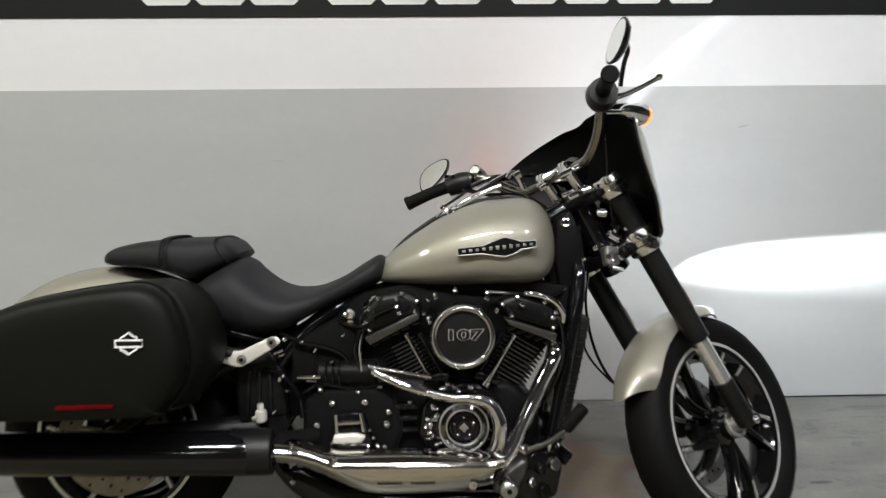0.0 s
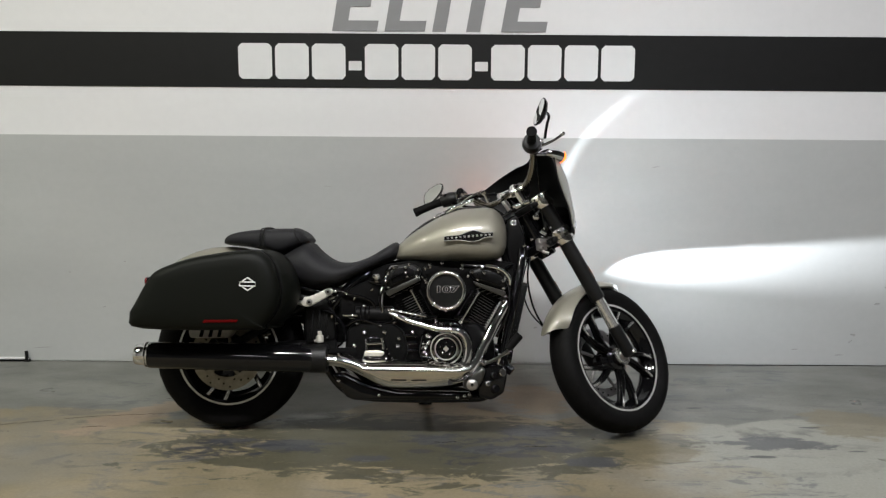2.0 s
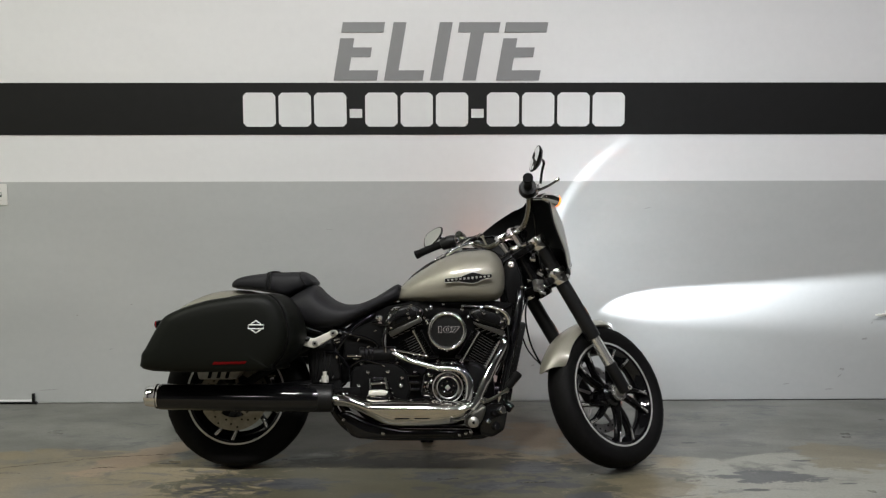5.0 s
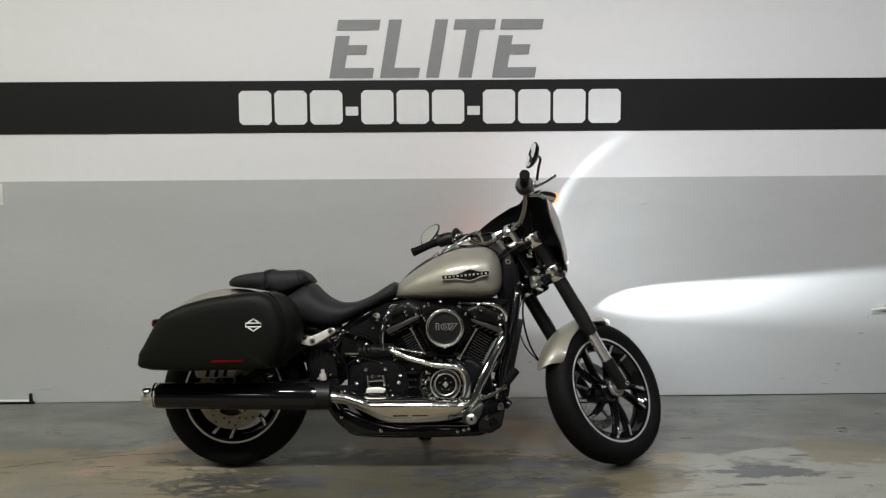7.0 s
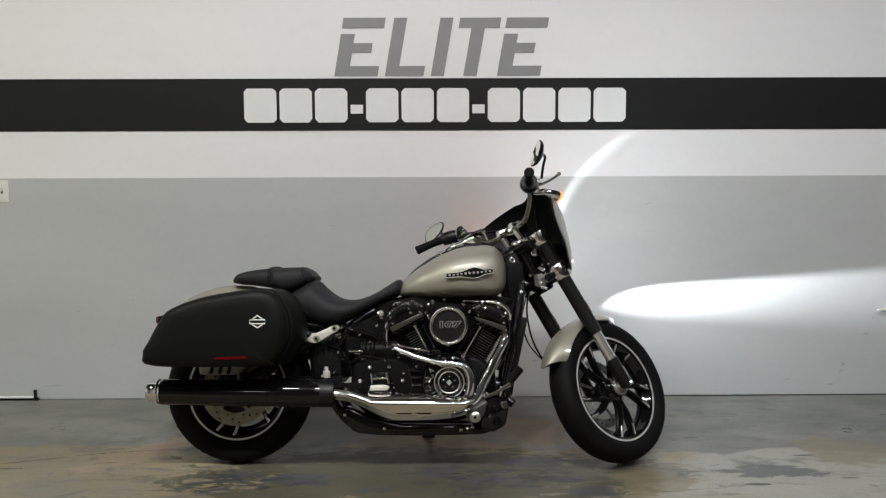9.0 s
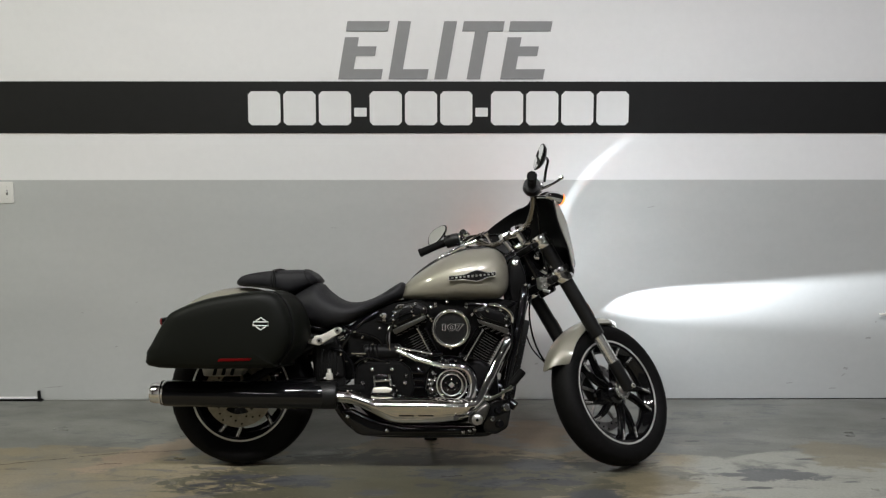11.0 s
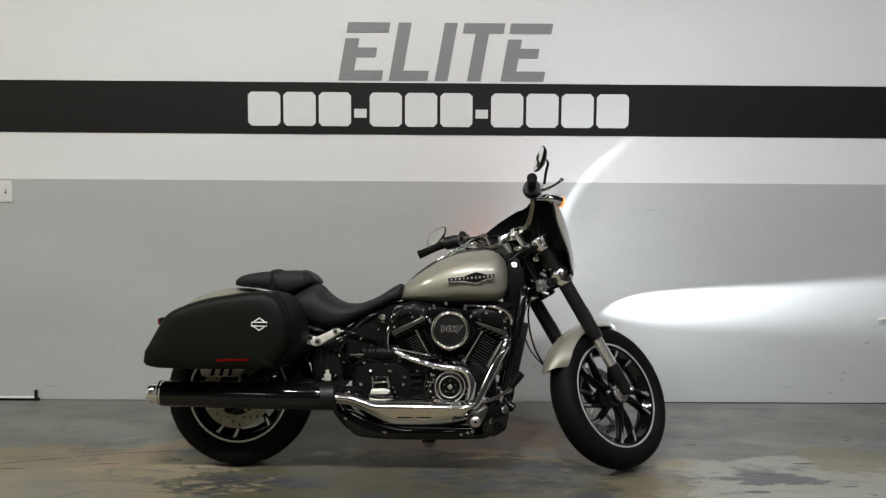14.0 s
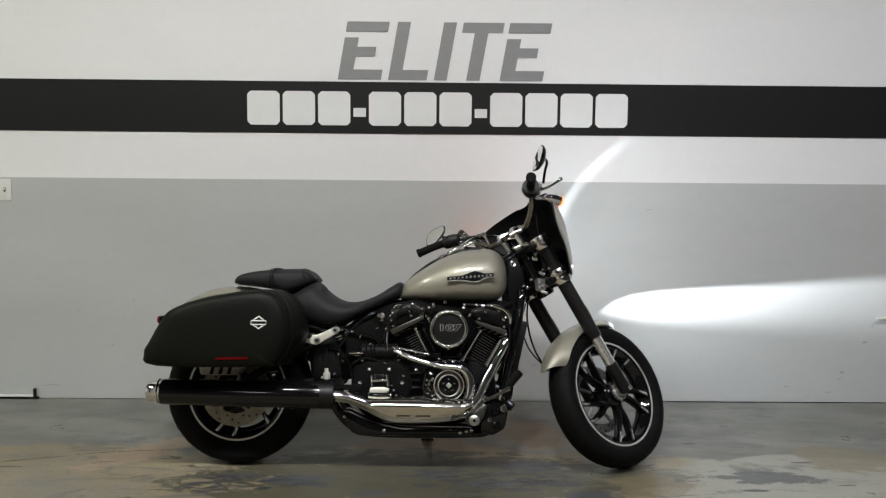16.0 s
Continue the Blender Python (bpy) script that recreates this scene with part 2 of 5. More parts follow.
WALL_GREY = material("grey_wall_paint", (0.392, 0.398, 0.391), rough=0.36, grain=0.02, grain_scale=30, patch=0.055, patch_scale=1.3, stretch=(0.7, 1, 2.6), bump=0.06, bump_scale=120, rough_var=0.06)
VINYL_BLACK = material("black_vinyl_stripe", (0.0085, 0.0085, 0.0085), rough=0.45, spec=0.25, grain=0.1, grain_scale=20)
VINYL_GREY = material("grey_vinyl_lettering", (0.205, 0.205, 0.209), rough=0.42, grain=0.03, grain_scale=20)
VINYL_WHITE = material("white_vinyl_lettering", (0.62, 0.62, 0.62), rough=0.45, grain=0.02, grain_scale=20)
PLATE = material("white_switch_plate", (0.6, 0.59, 0.565), rough=0.35, grain=0.02, grain_scale=60)
CEILING = material("painted_ceiling_deck", (0.05, 0.05, 0.05), rough=0.7, grain=0.05, grain_scale=8)
FAR_WALL = material("dull_wall_paint", (0.045, 0.044, 0.042), rough=0.6, grain=0.05, grain_scale=5, patch=0.15, patch_scale=0.7)


def concrete():
    """Worn concrete: grey-blue paint remains over a brown slab, with stains, scratches, dirt and painted shade."""
    mat = bpy.data.materials.new("worn_painted_concrete")
    mat.use_nodes = True
    nt = mat.node_tree
    bsdf = nt.nodes["Principled BSDF"]
    coord = nt.nodes.new("ShaderNodeTexCoord")

    def tex(scale, detail, stretch=(1, 1, 1), shift=(0, 0, 0), distort=0.0, rough=0.55):
        mp, t = nt.nodes.new("ShaderNodeMapping"), nt.nodes.new("ShaderNodeTexNoise")
        mp.inputs["Scale"].default_value, mp.inputs["Location"].default_value = stretch, shift
        t.inputs["Scale"].default_value, t.inputs["Detail"].default_value = scale, detail
        t.inputs["Distortion"].default_value, t.inputs["Roughness"].default_value = distort, rough
        nt.links.new(coord.outputs["Object"], mp.inputs["Vector"])
        nt.links.new(mp.outputs[0], t.inputs["Vector"])
        return t.outputs["Fac"]

    def ramp(value, lo, hi, a=0.0, b=1.0):
        r = nt.nodes.new("ShaderNodeMapRange")
        r.inputs["From Min"].default_value, r.inputs["From Max"].default_value = lo, hi
        r.inputs["To Min"].default_value, r.inputs["To Max"].default_value = a, b
        nt.links.new(value, r.inputs["Value"])
        return r.outputs["Result"]

    def calc(op, a, b):
        n = nt.nodes.new("ShaderNodeMath")
        n.operation = op
        for k, v in enumerate((a, b)):
            if isinstance(v, (int, float)):
                n.inputs[k].default_value = v
            else:
                nt.links.new(v, n.inputs[k])
        return n.outputs[0]

    def blend(fac, a, b):
        n = nt.nodes.new("ShaderNodeMix")
        n.data_type = "RGBA"
        nt.links.new(fac, n.inputs["Factor"])
        for sock, v in ((n.inputs[6], a), (n.inputs[7], b)):
            if isinstance(v, tuple):
                sock.default_value = (*v, 1)
            else:
                nt.links.new(v, sock)
        return n.outputs[2]

    sep = nt.nodes.new("ShaderNodeSeparateXYZ")
    nt.links.new(coord.outputs["Object"], sep.inputs[0])
    # bare slab, two tones of brown
    slab_colour = blend(ramp(tex(1.4, 6, distort=0.6), 0.38, 0.62), (0.150, 0.128, 0.082), (0.222, 0.184, 0.120))
    slab_colour = blend(ramp(tex(0.9, 4, shift=(3, 1, 0)), 0.5, 0.66), slab_colour, (0.140, 0.134, 0.118))
    # greyer slab to the right, lightened to stand in for reflected headlamp light
    slab_colour = blend(ramp(calc("ADD", sep.outputs[0], calc("MULTIPLY", tex(2.6, 7, shift=(6, 1, 0)), 1.2)), 1.45, 1.75), slab_colour, (0.230, 0.228, 0.198))
    # paint that is left: full towards the wall, flakes further out
    edge = calc("ADD", calc("MULTIPLY", calc("SUBTRACT", calc("ADD", sep.outputs[1], ramp(sep.outputs[0], 0.6, 1.2, 0.0, 0.12)), 2.11), 1.7), calc("MULTIPLY", calc("SUBTRACT", tex(2.2, 8, (0.55, 1.2, 1), distort=0.9), 0.5), 2.1))
    paint = ramp(edge, -0.02, 0.05)
    flakes = ramp(tex(8, 10, (0.45, 1.5, 1), (2.3, 0.4, 0), 1.2, 0.72), 0.55, 0.57)
    flakes = calc("MULTIPLY", flakes, ramp(tex(1.1, 3, shift=(7.6, 2.2, 0)), 0.45, 0.56))
    cover = paint
    paint_colour = blend(ramp(tex(3.0, 6, (0.6, 1.3, 1), (1, 5, 0)), 0.35, 0.65), (0.118, 0.119, 0.107), (0.172, 0.173, 0.156))
    colour = blend(cover, slab_colour, paint_colour)
    colour = blend(calc("MULTIPLY", flakes, 0.62), colour, (0.082, 0.086, 0.094))
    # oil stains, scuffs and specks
    oil = calc("MULTIPLY", ramp(tex(5.5, 8, (0.5, 1.4, 1), (0.2, 9, 0), 1.0, 0.65), 0.56, 0.60), ramp(tex(1.3, 2, shift=(4, 4, 0)), 0.42, 0.54))
    colour = blend(calc("MULTIPLY", oil, 0.42), colour, (0.052, 0.054, 0.062))
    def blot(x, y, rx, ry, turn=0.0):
        """A patch of tone round a place, ragged at its edge."""
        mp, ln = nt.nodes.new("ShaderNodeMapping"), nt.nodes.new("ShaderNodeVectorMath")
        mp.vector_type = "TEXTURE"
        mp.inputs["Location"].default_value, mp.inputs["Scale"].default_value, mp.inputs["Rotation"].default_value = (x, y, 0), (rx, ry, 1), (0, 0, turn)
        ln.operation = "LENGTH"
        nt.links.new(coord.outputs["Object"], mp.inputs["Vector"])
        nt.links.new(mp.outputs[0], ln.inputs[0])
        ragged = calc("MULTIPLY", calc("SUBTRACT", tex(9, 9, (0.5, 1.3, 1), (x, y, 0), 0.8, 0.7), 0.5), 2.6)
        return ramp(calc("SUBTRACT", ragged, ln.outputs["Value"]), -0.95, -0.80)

    # stained patch under the bike, darkened to stand in for its cast shadow
    shade_stain = blot(-0.05, 1.76, 1.05, 0.36)
    colour = blend(calc("MULTIPLY", shade_stain, 0.85), colour, (0.052, 0.051, 0.036))
    # smaller dark patch beside the front tyre
    shade_stain = blot(0.75, 1.78, 0.34, 0.15)
    colour = blend(calc("MULTIPLY", shade_stain, 0.5), colour, (0.070, 0.066, 0.050))
    tan = blot(-1.28, 2.08, 0.36, 0.10, 0.75)
    colour = blend(calc("MULTIPLY", tan, 0.75), colour, (0.235, 0.175, 0.125))
    tan = blot(0.50, 2.34, 0.20, 0.20)
    colour = blend(calc("MULTIPLY", tan, 0.8), colour, (0.165, 0.128, 0.082))
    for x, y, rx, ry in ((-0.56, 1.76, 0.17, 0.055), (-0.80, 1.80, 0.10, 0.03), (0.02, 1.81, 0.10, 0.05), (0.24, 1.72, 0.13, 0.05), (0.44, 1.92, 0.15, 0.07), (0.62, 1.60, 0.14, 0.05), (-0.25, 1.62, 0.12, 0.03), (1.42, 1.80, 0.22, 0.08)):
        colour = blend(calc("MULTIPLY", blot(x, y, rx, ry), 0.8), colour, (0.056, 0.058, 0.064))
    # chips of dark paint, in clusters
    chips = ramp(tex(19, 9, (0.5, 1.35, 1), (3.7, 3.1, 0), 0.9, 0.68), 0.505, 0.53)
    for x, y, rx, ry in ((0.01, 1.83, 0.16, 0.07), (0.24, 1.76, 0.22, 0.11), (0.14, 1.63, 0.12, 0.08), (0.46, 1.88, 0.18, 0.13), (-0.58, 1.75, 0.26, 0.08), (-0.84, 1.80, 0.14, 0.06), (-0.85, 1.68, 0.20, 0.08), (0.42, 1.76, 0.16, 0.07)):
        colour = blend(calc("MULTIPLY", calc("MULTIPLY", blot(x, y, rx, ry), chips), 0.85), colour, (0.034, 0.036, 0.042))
    for x, y, rx, ry in ((0.88, 1.70, 0.17, 0.13), (1.86, 2.02, 0.24, 0.20)):
        colour = blend(calc("MULTIPLY", blot(x, y, rx, ry), 0.7), colour, (0.150, 0.128, 0.082))
    for x, y, rx, ry in ((0.36, 1.66, 0.09, 0.022), (0.52, 1.72, 0.10, 0.03), (-0.02, 1.70, 0.06, 0.02), (1.30, 1.66, 0.05, 0.012), (1.62, 1.98, 0.05, 0.010), (1.20, 2.22, 0.05, 0.012), (-1.15, 1.99, 0.05, 0.008), (-0.90, 1.80, 0.06, 0.010), (1.70, 1.72, 0.07, 0.012)):
        colour = blend(calc("MULTIPLY", blot(x, y, rx, ry), 0.85), colour, (0.040, 0.040, 0.044))
    # fine dirt ground into the surface
    dirt = calc("MULTIPLY", ramp(tex(22, 10, (0.5, 1.5, 1), (5, 3, 0), 0.6, 0.75), 0.56, 0.66), ramp(tex(2.0, 4, shift=(9, 2, 0)), 0.40, 0.60))
    colour = blend(calc("MULTIPLY", dirt, 0.38), colour, (0.062, 0.060, 0.058))
    pale = ramp(tex(15, 9, (0.5, 1.5, 1), (1, 8, 0), 0.8, 0.7), 0.60, 0.68)
    colour = blend(calc("MULTIPLY", pale, 0.20), colour, (0.26, 0.245, 0.21))
    specks = ramp(tex(55, 3, (0.6, 1.4, 1)), 0.70, 0.74)
    colour = blend(calc("MULTIPLY", specks, 0.6), colour, (0.04, 0.038, 0.035))
    grain = nt.nodes.new("ShaderNodeVectorMath")
    grain.operation = "SCALE"
    nt.links.new(colour, grain.inputs[0])
    nt.links.new(ramp(tex(110, 6, (0.7, 1.3, 1)), 0.3, 0.7, 0.88, 1.12), grain.inputs["Scale"])
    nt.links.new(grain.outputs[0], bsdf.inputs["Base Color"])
    nt.links.new(ramp(tex(6, 6, (0.7, 1.2, 1)), 0.3, 0.7, 0.27, 0.42), bsdf.inputs["Roughness"])
    bsdf.inputs["Specular IOR Level"].default_value = 0.17
    bmp = nt.nodes.new("ShaderNodeBump")
    bmp.inputs["Strength"].default_value, bmp.inputs["Distance"].default_value = 0.05, 0.003
    nt.links.new(calc("ADD", calc("MULTIPLY", tex(90, 5), 0.5), calc("MULTIPLY", cover, 0.4)), bmp.inputs["Height"])
    nt.links.new(bmp.outputs["Normal"], bsdf.inputs["Normal"])
    return mat


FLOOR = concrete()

# ---- the room ----
W, E, S, H = ROOM


def setting(name, bm, mat, label, category):
    return tagged(part(name, bm, mat), label, category, kind="structure")


def cuboid(x0, x1, y0, y1, z0, z1, bev=0.0):
    return block((x0 + x1) / 2, (y0 + y1) / 2, (z0 + z1) / 2, x1 - x0, y1 - y0, z1 - z0, bev)


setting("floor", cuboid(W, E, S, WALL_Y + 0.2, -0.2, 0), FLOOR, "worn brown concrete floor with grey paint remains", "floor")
wall_north = setting("wall_north", cuboid(W, E, WALL_Y, WALL_Y + 0.2, 0, H), WALL_WHITE, "white painted wall behind the motorcycle", "wall")
# unseen room closure: dark to limit bounce, west wall white to fill the mirror
setting("wall_south", cuboid(W, E, S - 0.2, S, 0, H), FAR_WALL, "plain grey painted wall", "wall")
setting("wall_west", cuboid(W - 0.2, W, S, WALL_Y, 0, H), WALL_WHITE, "plain white painted wall", "wall")
setting("wall_east", cuboid(E, E + 0.2, S, WALL_Y, 0, H), FAR_WALL, "plain grey painted wall", "wall")
setting("ceiling", cuboid(W, E, S, WALL_Y, H, H + 0.2), CEILING, "plain painted ceiling", "ceiling")
setting("trim", cuboid(W, E, WALL_Y - 0.004, WALL_Y - 0.0005, 0.004, 1.208), WALL_GREY, "grey painted lower band of the wall", "wall band")
setting("trim", cuboid(W, E, WALL_Y - 0.004, WALL_Y - 0.0005, 1.456, 1.728), VINYL_BLACK, "black stripe along the white wall", "stripe")

# lettering on the wall
def lettering():
    sign = tagged(new("wall_lettering"), "grey slanted capital letters stuck on the white wall", "lettering")
    sign.location = (-0.519, WALL_Y - 0.004, 1.739)
    u, high, lean = 0.00296, 102, 18

    def piece(x0, x1, v0, v1):
        corners = ((x0, v0), (x1, v0), (x1, v1), (x0, v1))
        return slab([((x + lean * v / high) * u, v * u) for x, v in corners], 0, 0.0035, 0)

    def letter_e(x):
        return joined(piece(x, x + 75, 84, 102), piece(x, x + 25, 0, 74), piece(x + 25, x + 59, 41, 58), piece(x + 25, x + 77, 0, 18))

    for bm in (letter_e(0), joined(piece(90, 113, 0, 102), piece(113, 159, 0, 18)), piece(172, 195, 0, 102),
               joined(piece(207, 280, 84, 102), piece(230, 254, 0, 84)), letter_e(290)):
        part("letter", bm, VINYL_GREY, sign)


lettering()


def number_bars():
    """The number on the stripe, as plain bars."""
    row = tagged(new("number_bars"), "row of plain white bars stuck on the black stripe", "lettering")
    row.location = (-0.998, WALL_Y - 0.008, 1.498)
    x = 0.0
    for kind in "ddd-ddd-dddd":
        w = 0.171 if kind == "d" else 0.066
        z0, z1 = (0, 0.178) if kind == "d" else (0.046, 0.092)
        c = 0.018 if kind == "d" else 0.002
        part("bar", slab([(x + c, z0), (x + w - c, z0), (x + w, z0 + c), (x + w, z1 - c), (x + w - c, z1), (x + c, z1), (x, z1 - c), (x, z0 + c)], 0, 0.003, 0), VINYL_WHITE, row)
        x += w + 0.0165


number_bars()

# ---- the motorcycle ----
bike = tagged(new("motorcycle"), "champagne and black cruiser motorcycle with hard saddlebags, on its sidestand", "motorcycle")
bike.matrix_world = BIKE_POSE


def mirrored(bm):
    """The same on the other side of the middle plane."""
    bm.transform(Matrix.Diagonal((1, -1, 1, 1)))
    bmesh.ops.reverse_faces(bm, faces=bm.faces)
    return bm


def bolt(x, y, z, r=0.008, h=0.006):
    return lathe([(r * 0.05, -h * 1.08), (r * 0.40, -h), (r * 0.74, -h * 0.78), (r * 0.95, -h * 0.45), (r, 0), (r * 0.5, 0)], (x, y, z), 12)


def tyre_bm(outer, rim, width):
    h, w = outer - rim, width / 2
    prof = [(rim + 0.004, -w * 0.70), (rim + 0.012, -w * 0.80), (rim + h * 0.35, -w * 0.97), (rim + h * 0.55, -w), (rim + h * 0.74, -w * 0.93),
            (rim + h * 0.88, -w * 0.74), (rim + h * 0.965, -w * 0.42), (outer, -w * 0.15)]
    prof = prof + [(r, -y) for r, y in reversed(prof)]
    return lathe(prof, n=96, closed=True)


def groove_bm(outer, rim, width, count):
    """Slanted tread grooves, each a thin dark inlay on the shoulder."""
    h, w, bms = outer - rim, width / 2, []
    for side in (-1, 1):
        for i in range(count):
            th = 2 * math.pi * (i + 0.25 * (side + 1)) / count
            pts = []
            for k, (f, y) in enumerate(((0.80, 0.87), (0.89, 0.72), (0.955, 0.48), (0.99, 0.24))):
                r, a = rim + h * f - 0.0022, th + k * 0.045
                pts.append((r * math.cos(a), side * w * y, r * math.sin(a)))
            bms.append(tube(pts, 0.0023, 5, 2))
    return joined(*bms)


def rim_bm(r, width):
    w = width / 2
    prof = [(r + 0.004, -w), (r + 0.010, -w + 0.003), (r + 0.008, -w + 0.012), (r - 0.006, -w + 0.02), (r - 0.022, -w * 0.35),
            (r - 0.030, 0), (r - 0.022, w * 0.35), (r - 0.006, w - 0.02), (r + 0.008, w - 0.012), (r + 0.010, w - 0.003), (r + 0.004, w),
            (r - 0.010, w - 0.004), (r - 0.020, w - 0.018), (r - 0.036, w * 0.3), (r - 0.040, 0), (r - 0.036, -w * 0.3), (r - 0.020, -w + 0.018), (r - 0.010, -w + 0.004)]
    return lathe(prof, n=72, closed=True)


def lip_bm(r, width, side):
    y = side * (width / 2 + 0.0012)
    return lathe([(r + 0.001, y), (r + 0.009, y), (r + 0.009, y - side * 0.003), (r + 0.001, y - side * 0.003)], n=72, closed=True)


ARMS = (((0.00, 15, 0.0150), (0.19, 19, 0.0135), (0.42, 20, 0.0115), (0.70, 16.5, 0.0095), (1.0, 11.5, 0.0110)),
        ((0.00, 9, 0.0140), (0.19, 5, 0.0120), (0.42, -1, 0.0105), (0.70, -7.5, 0.0090), (1.0, -11.5, 0.0110)))


def spoke_arm(arm, r_hub, r_rim, y0, y1, turn, front, back, wide=1.0, first=0):
    """One arm of a forked, swept spoke: a deep bar from hub to rim whose face steps out towards the rim."""
    pts = []
    for f, a, w in ARMS[arm]:
        r, th = r_hub + (r_rim - r_hub) * f, turn + radians(a)
        pts.append((r * math.cos(th), y0 + (y1 - y0) * f, r * math.sin(th)))
    line, half = smooth_line(pts, 5), [v[0] for v in smooth_line([(w, 0, 0) for f, a, w in ARMS[arm]], 5)]
    rings = []
    for i, p in list(enumerate(line))[first:]:
        d = (line[min(i + 1, len(line) - 1)] - line[max(i - 1, 0)]).normalized()
        side, q = Vector((0, 1, 0)).cross(d).normalized(), half[i] * wide
        rings.append([p + side * u * q + Vector((0, v, 0)) for u, v in ((-0.86, front), (0.86, front), (1, front + (back - front) * 0.1), (0.8, back), (-0.8, back), (-1, front + (back - front) * 0.1))])
    return loft(rings)


def wheel(name, centre, outer, rim_r, width, rim_w, first, m, discs, label):
    """A cast wheel: rim with lips and spokes, tyre, hub, discs."""
    c = Matrix.Translation(centre)
    place = (m @ c) if m is not None else c
    rim = part(name, rim_bm(rim_r, rim_w), BLACK_GLOSS, bike, label, place)
    part("tyre", tyre_bm(outer, rim_r, width), RUBBER, rim, "black road tyre", place)
    tagged(part("tread_pattern", groove_bm(outer, rim_r, width, 26), DARK, rim, "", place), kind="stuff")
    for side in (-1, 1):
        part("rim_lip", lip_bm(rim_r, rim_w, side), LIP, rim, "bright machined rim lip", place)
    hub = [(0.012, -0.075), (0.03, -0.075), (0.038, -0.068), (0.040, -0.045), (0.052, -0.035), (0.052, 0.035), (0.040, 0.045), (0.038, 0.068), (0.012, 0.068)]
    part("hub", lathe(hub, n=32), BLACK_GLOSS, rim, "", place)
    part("hub_ring", lathe([(0.024, -0.074), (0.026, -0.079), (0.036, -0.079), (0.0385, -0.072), (0.0385, -0.066), (0.024, -0.066)], n=32, closed=True), ALLOY, rim, "bright hub ring", place)
    for i in range(5):
        turn = radians(first + 72 * i)
        for arm in (0, 1):
            spoke = part("spoke", spoke_arm(arm, 0.040, rim_r - 0.010, -0.034, -rim_w / 2 + 0.008, turn, 0.0, 0.030, 0.98), BLACK_GLOSS, rim, "", place)
            part("spoke_face", spoke_arm(arm, 0.052, rim_r - 0.008, -0.034, -rim_w / 2 + 0.008, turn, -0.0016, 0.002, 0.82), SPOKE_FACE, spoke, "dark machined face", place)
            part("spoke_facet", spoke_arm(arm, 0.052, rim_r - 0.006, -0.034, -rim_w / 2 + 0.008, turn, -0.0030, 0.002, 0.48, 15), ALLOY, spoke, "bright machined facet", place)
    for y, r0, r1 in discs:
        bms = [lathe([(r0, y - 0.0025), (r1, y - 0.0025), (r1, y + 0.0025), (r0, y + 0.0025)], n=56, closed=True)]
        for i in range(5):
            th = 2 * math.pi * i / 5
            bms.append(rod((0.045 * math.cos(th), y, 0.045 * math.sin(th)), (r0 * 1.03 * math.cos(th + 0.25), y, r0 * 1.03 * math.sin(th + 0.25)), 0.007, 8))
        disc = part("brake_disc", joined(*bms), DISC if m is None else STEEL_GREY, rim, "drilled steel brake disc", place)
        holes = [lathe([(0.0008, -0.0034 + y), (0.0042, -0.0034 + y), (0.0042, 0.0034 + y), (0.0008, 0.0034 + y)],
                       ((r0 + (r1 - r0) * (0.25 + 0.25 * (i % 3))) * math.cos(i * 0.21), 0, (r0 + (r1 - r0) * (0.25 + 0.25 * (i % 3))) * math.sin(i * 0.21)), 8) for i in range(30)]
        tagged(part("disc_holes", joined(*holes), DARK, rim, "", place), kind="stuff")
    return rim


wheel("rear_wheel", (0.012, 0, REAR_R), REAR_R, 0.203, 0.158, 0.122, -34, None, [(-0.088, 0.092, 0.146)], "gloss black cast rear wheel with split spokes")
wheel("front_wheel", (WHEELBASE, 0, FRONT_Z - 0.003), FRONT_R - 0.005, 0.2190, 0.122, 0.092, -10, STEER, [(0.066, 0.112, 0.150)], "gloss black cast front wheel with split spokes")

# frame and running gear
def frame_tubes():
    bms = [tube([(1.20, 0, 0.90), (1.02, 0, 0.80), (0.78, 0, 0.70), (0.62, 0, 0.66)], 0.030, 14)]
    for s in (-1, 1):
        bms.append(tube([(1.225, s * 0.03, 0.80), (1.222, s * 0.085, 0.70), (1.175, s * 0.115, 0.46), (1.130, s * 0.115, 0.24), (1.085, s * 0.115, 0.165), (0.98, s * 0.115, 0.150),
                         (0.62, s * 0.115, 0.150), (0.50, s * 0.115, 0.185), (0.42, s * 0.115, 0.30), (0.41, s * 0.115, 0.44), (0.52, s * 0.10, 0.60), (0.64, s * 0.05, 0.67)], 0.019, 12))
        bms.append(tube([(0.45, s * 0.10, 0.56), (0.22, s * 0.115, 0.62), (0.02, s * 0.12, 0.66)], 0.014, 10))
    bms.append(block(0.80, 0, 0.160, 0.58, 0.22, 0.03, 0.006))
    bms.append(rod((0.62, -0.12, 0.145), (0.62, 0.12, 0.145), 0.014))
    return joined(*bms)


part("frame", frame_tubes(), BLACK_GLOSS, bike, "gloss black tubular frame")
part("steering_neck", rod(AXIS_FOOT + AXIS * 0.845 + Vector((0, 0, 0)), AXIS_FOOT + AXIS * 1.06, 0.040, 24, 0.004), BLACK_GLOSS, bike)
part("frame_cover", slab([(1.165, 0.875), (1.205, 0.900), (1.235, 0.82), (1.245, 0.72), (1.215, 0.66), (1.175, 0.69), (1.160, 0.78)], -0.075, 0.075, 0.012), BLACK_CRINKLE, bike, "black plastic steering head cover")
oil = part("oil_cooler", block(1.205, 0, 0.49, 0.040, 0.19, 0.27, 0.006, Matrix.Rotation(radians(12), 4, "Y")), BLACK_SATIN, bike, "black oil cooler between the frame tubes")
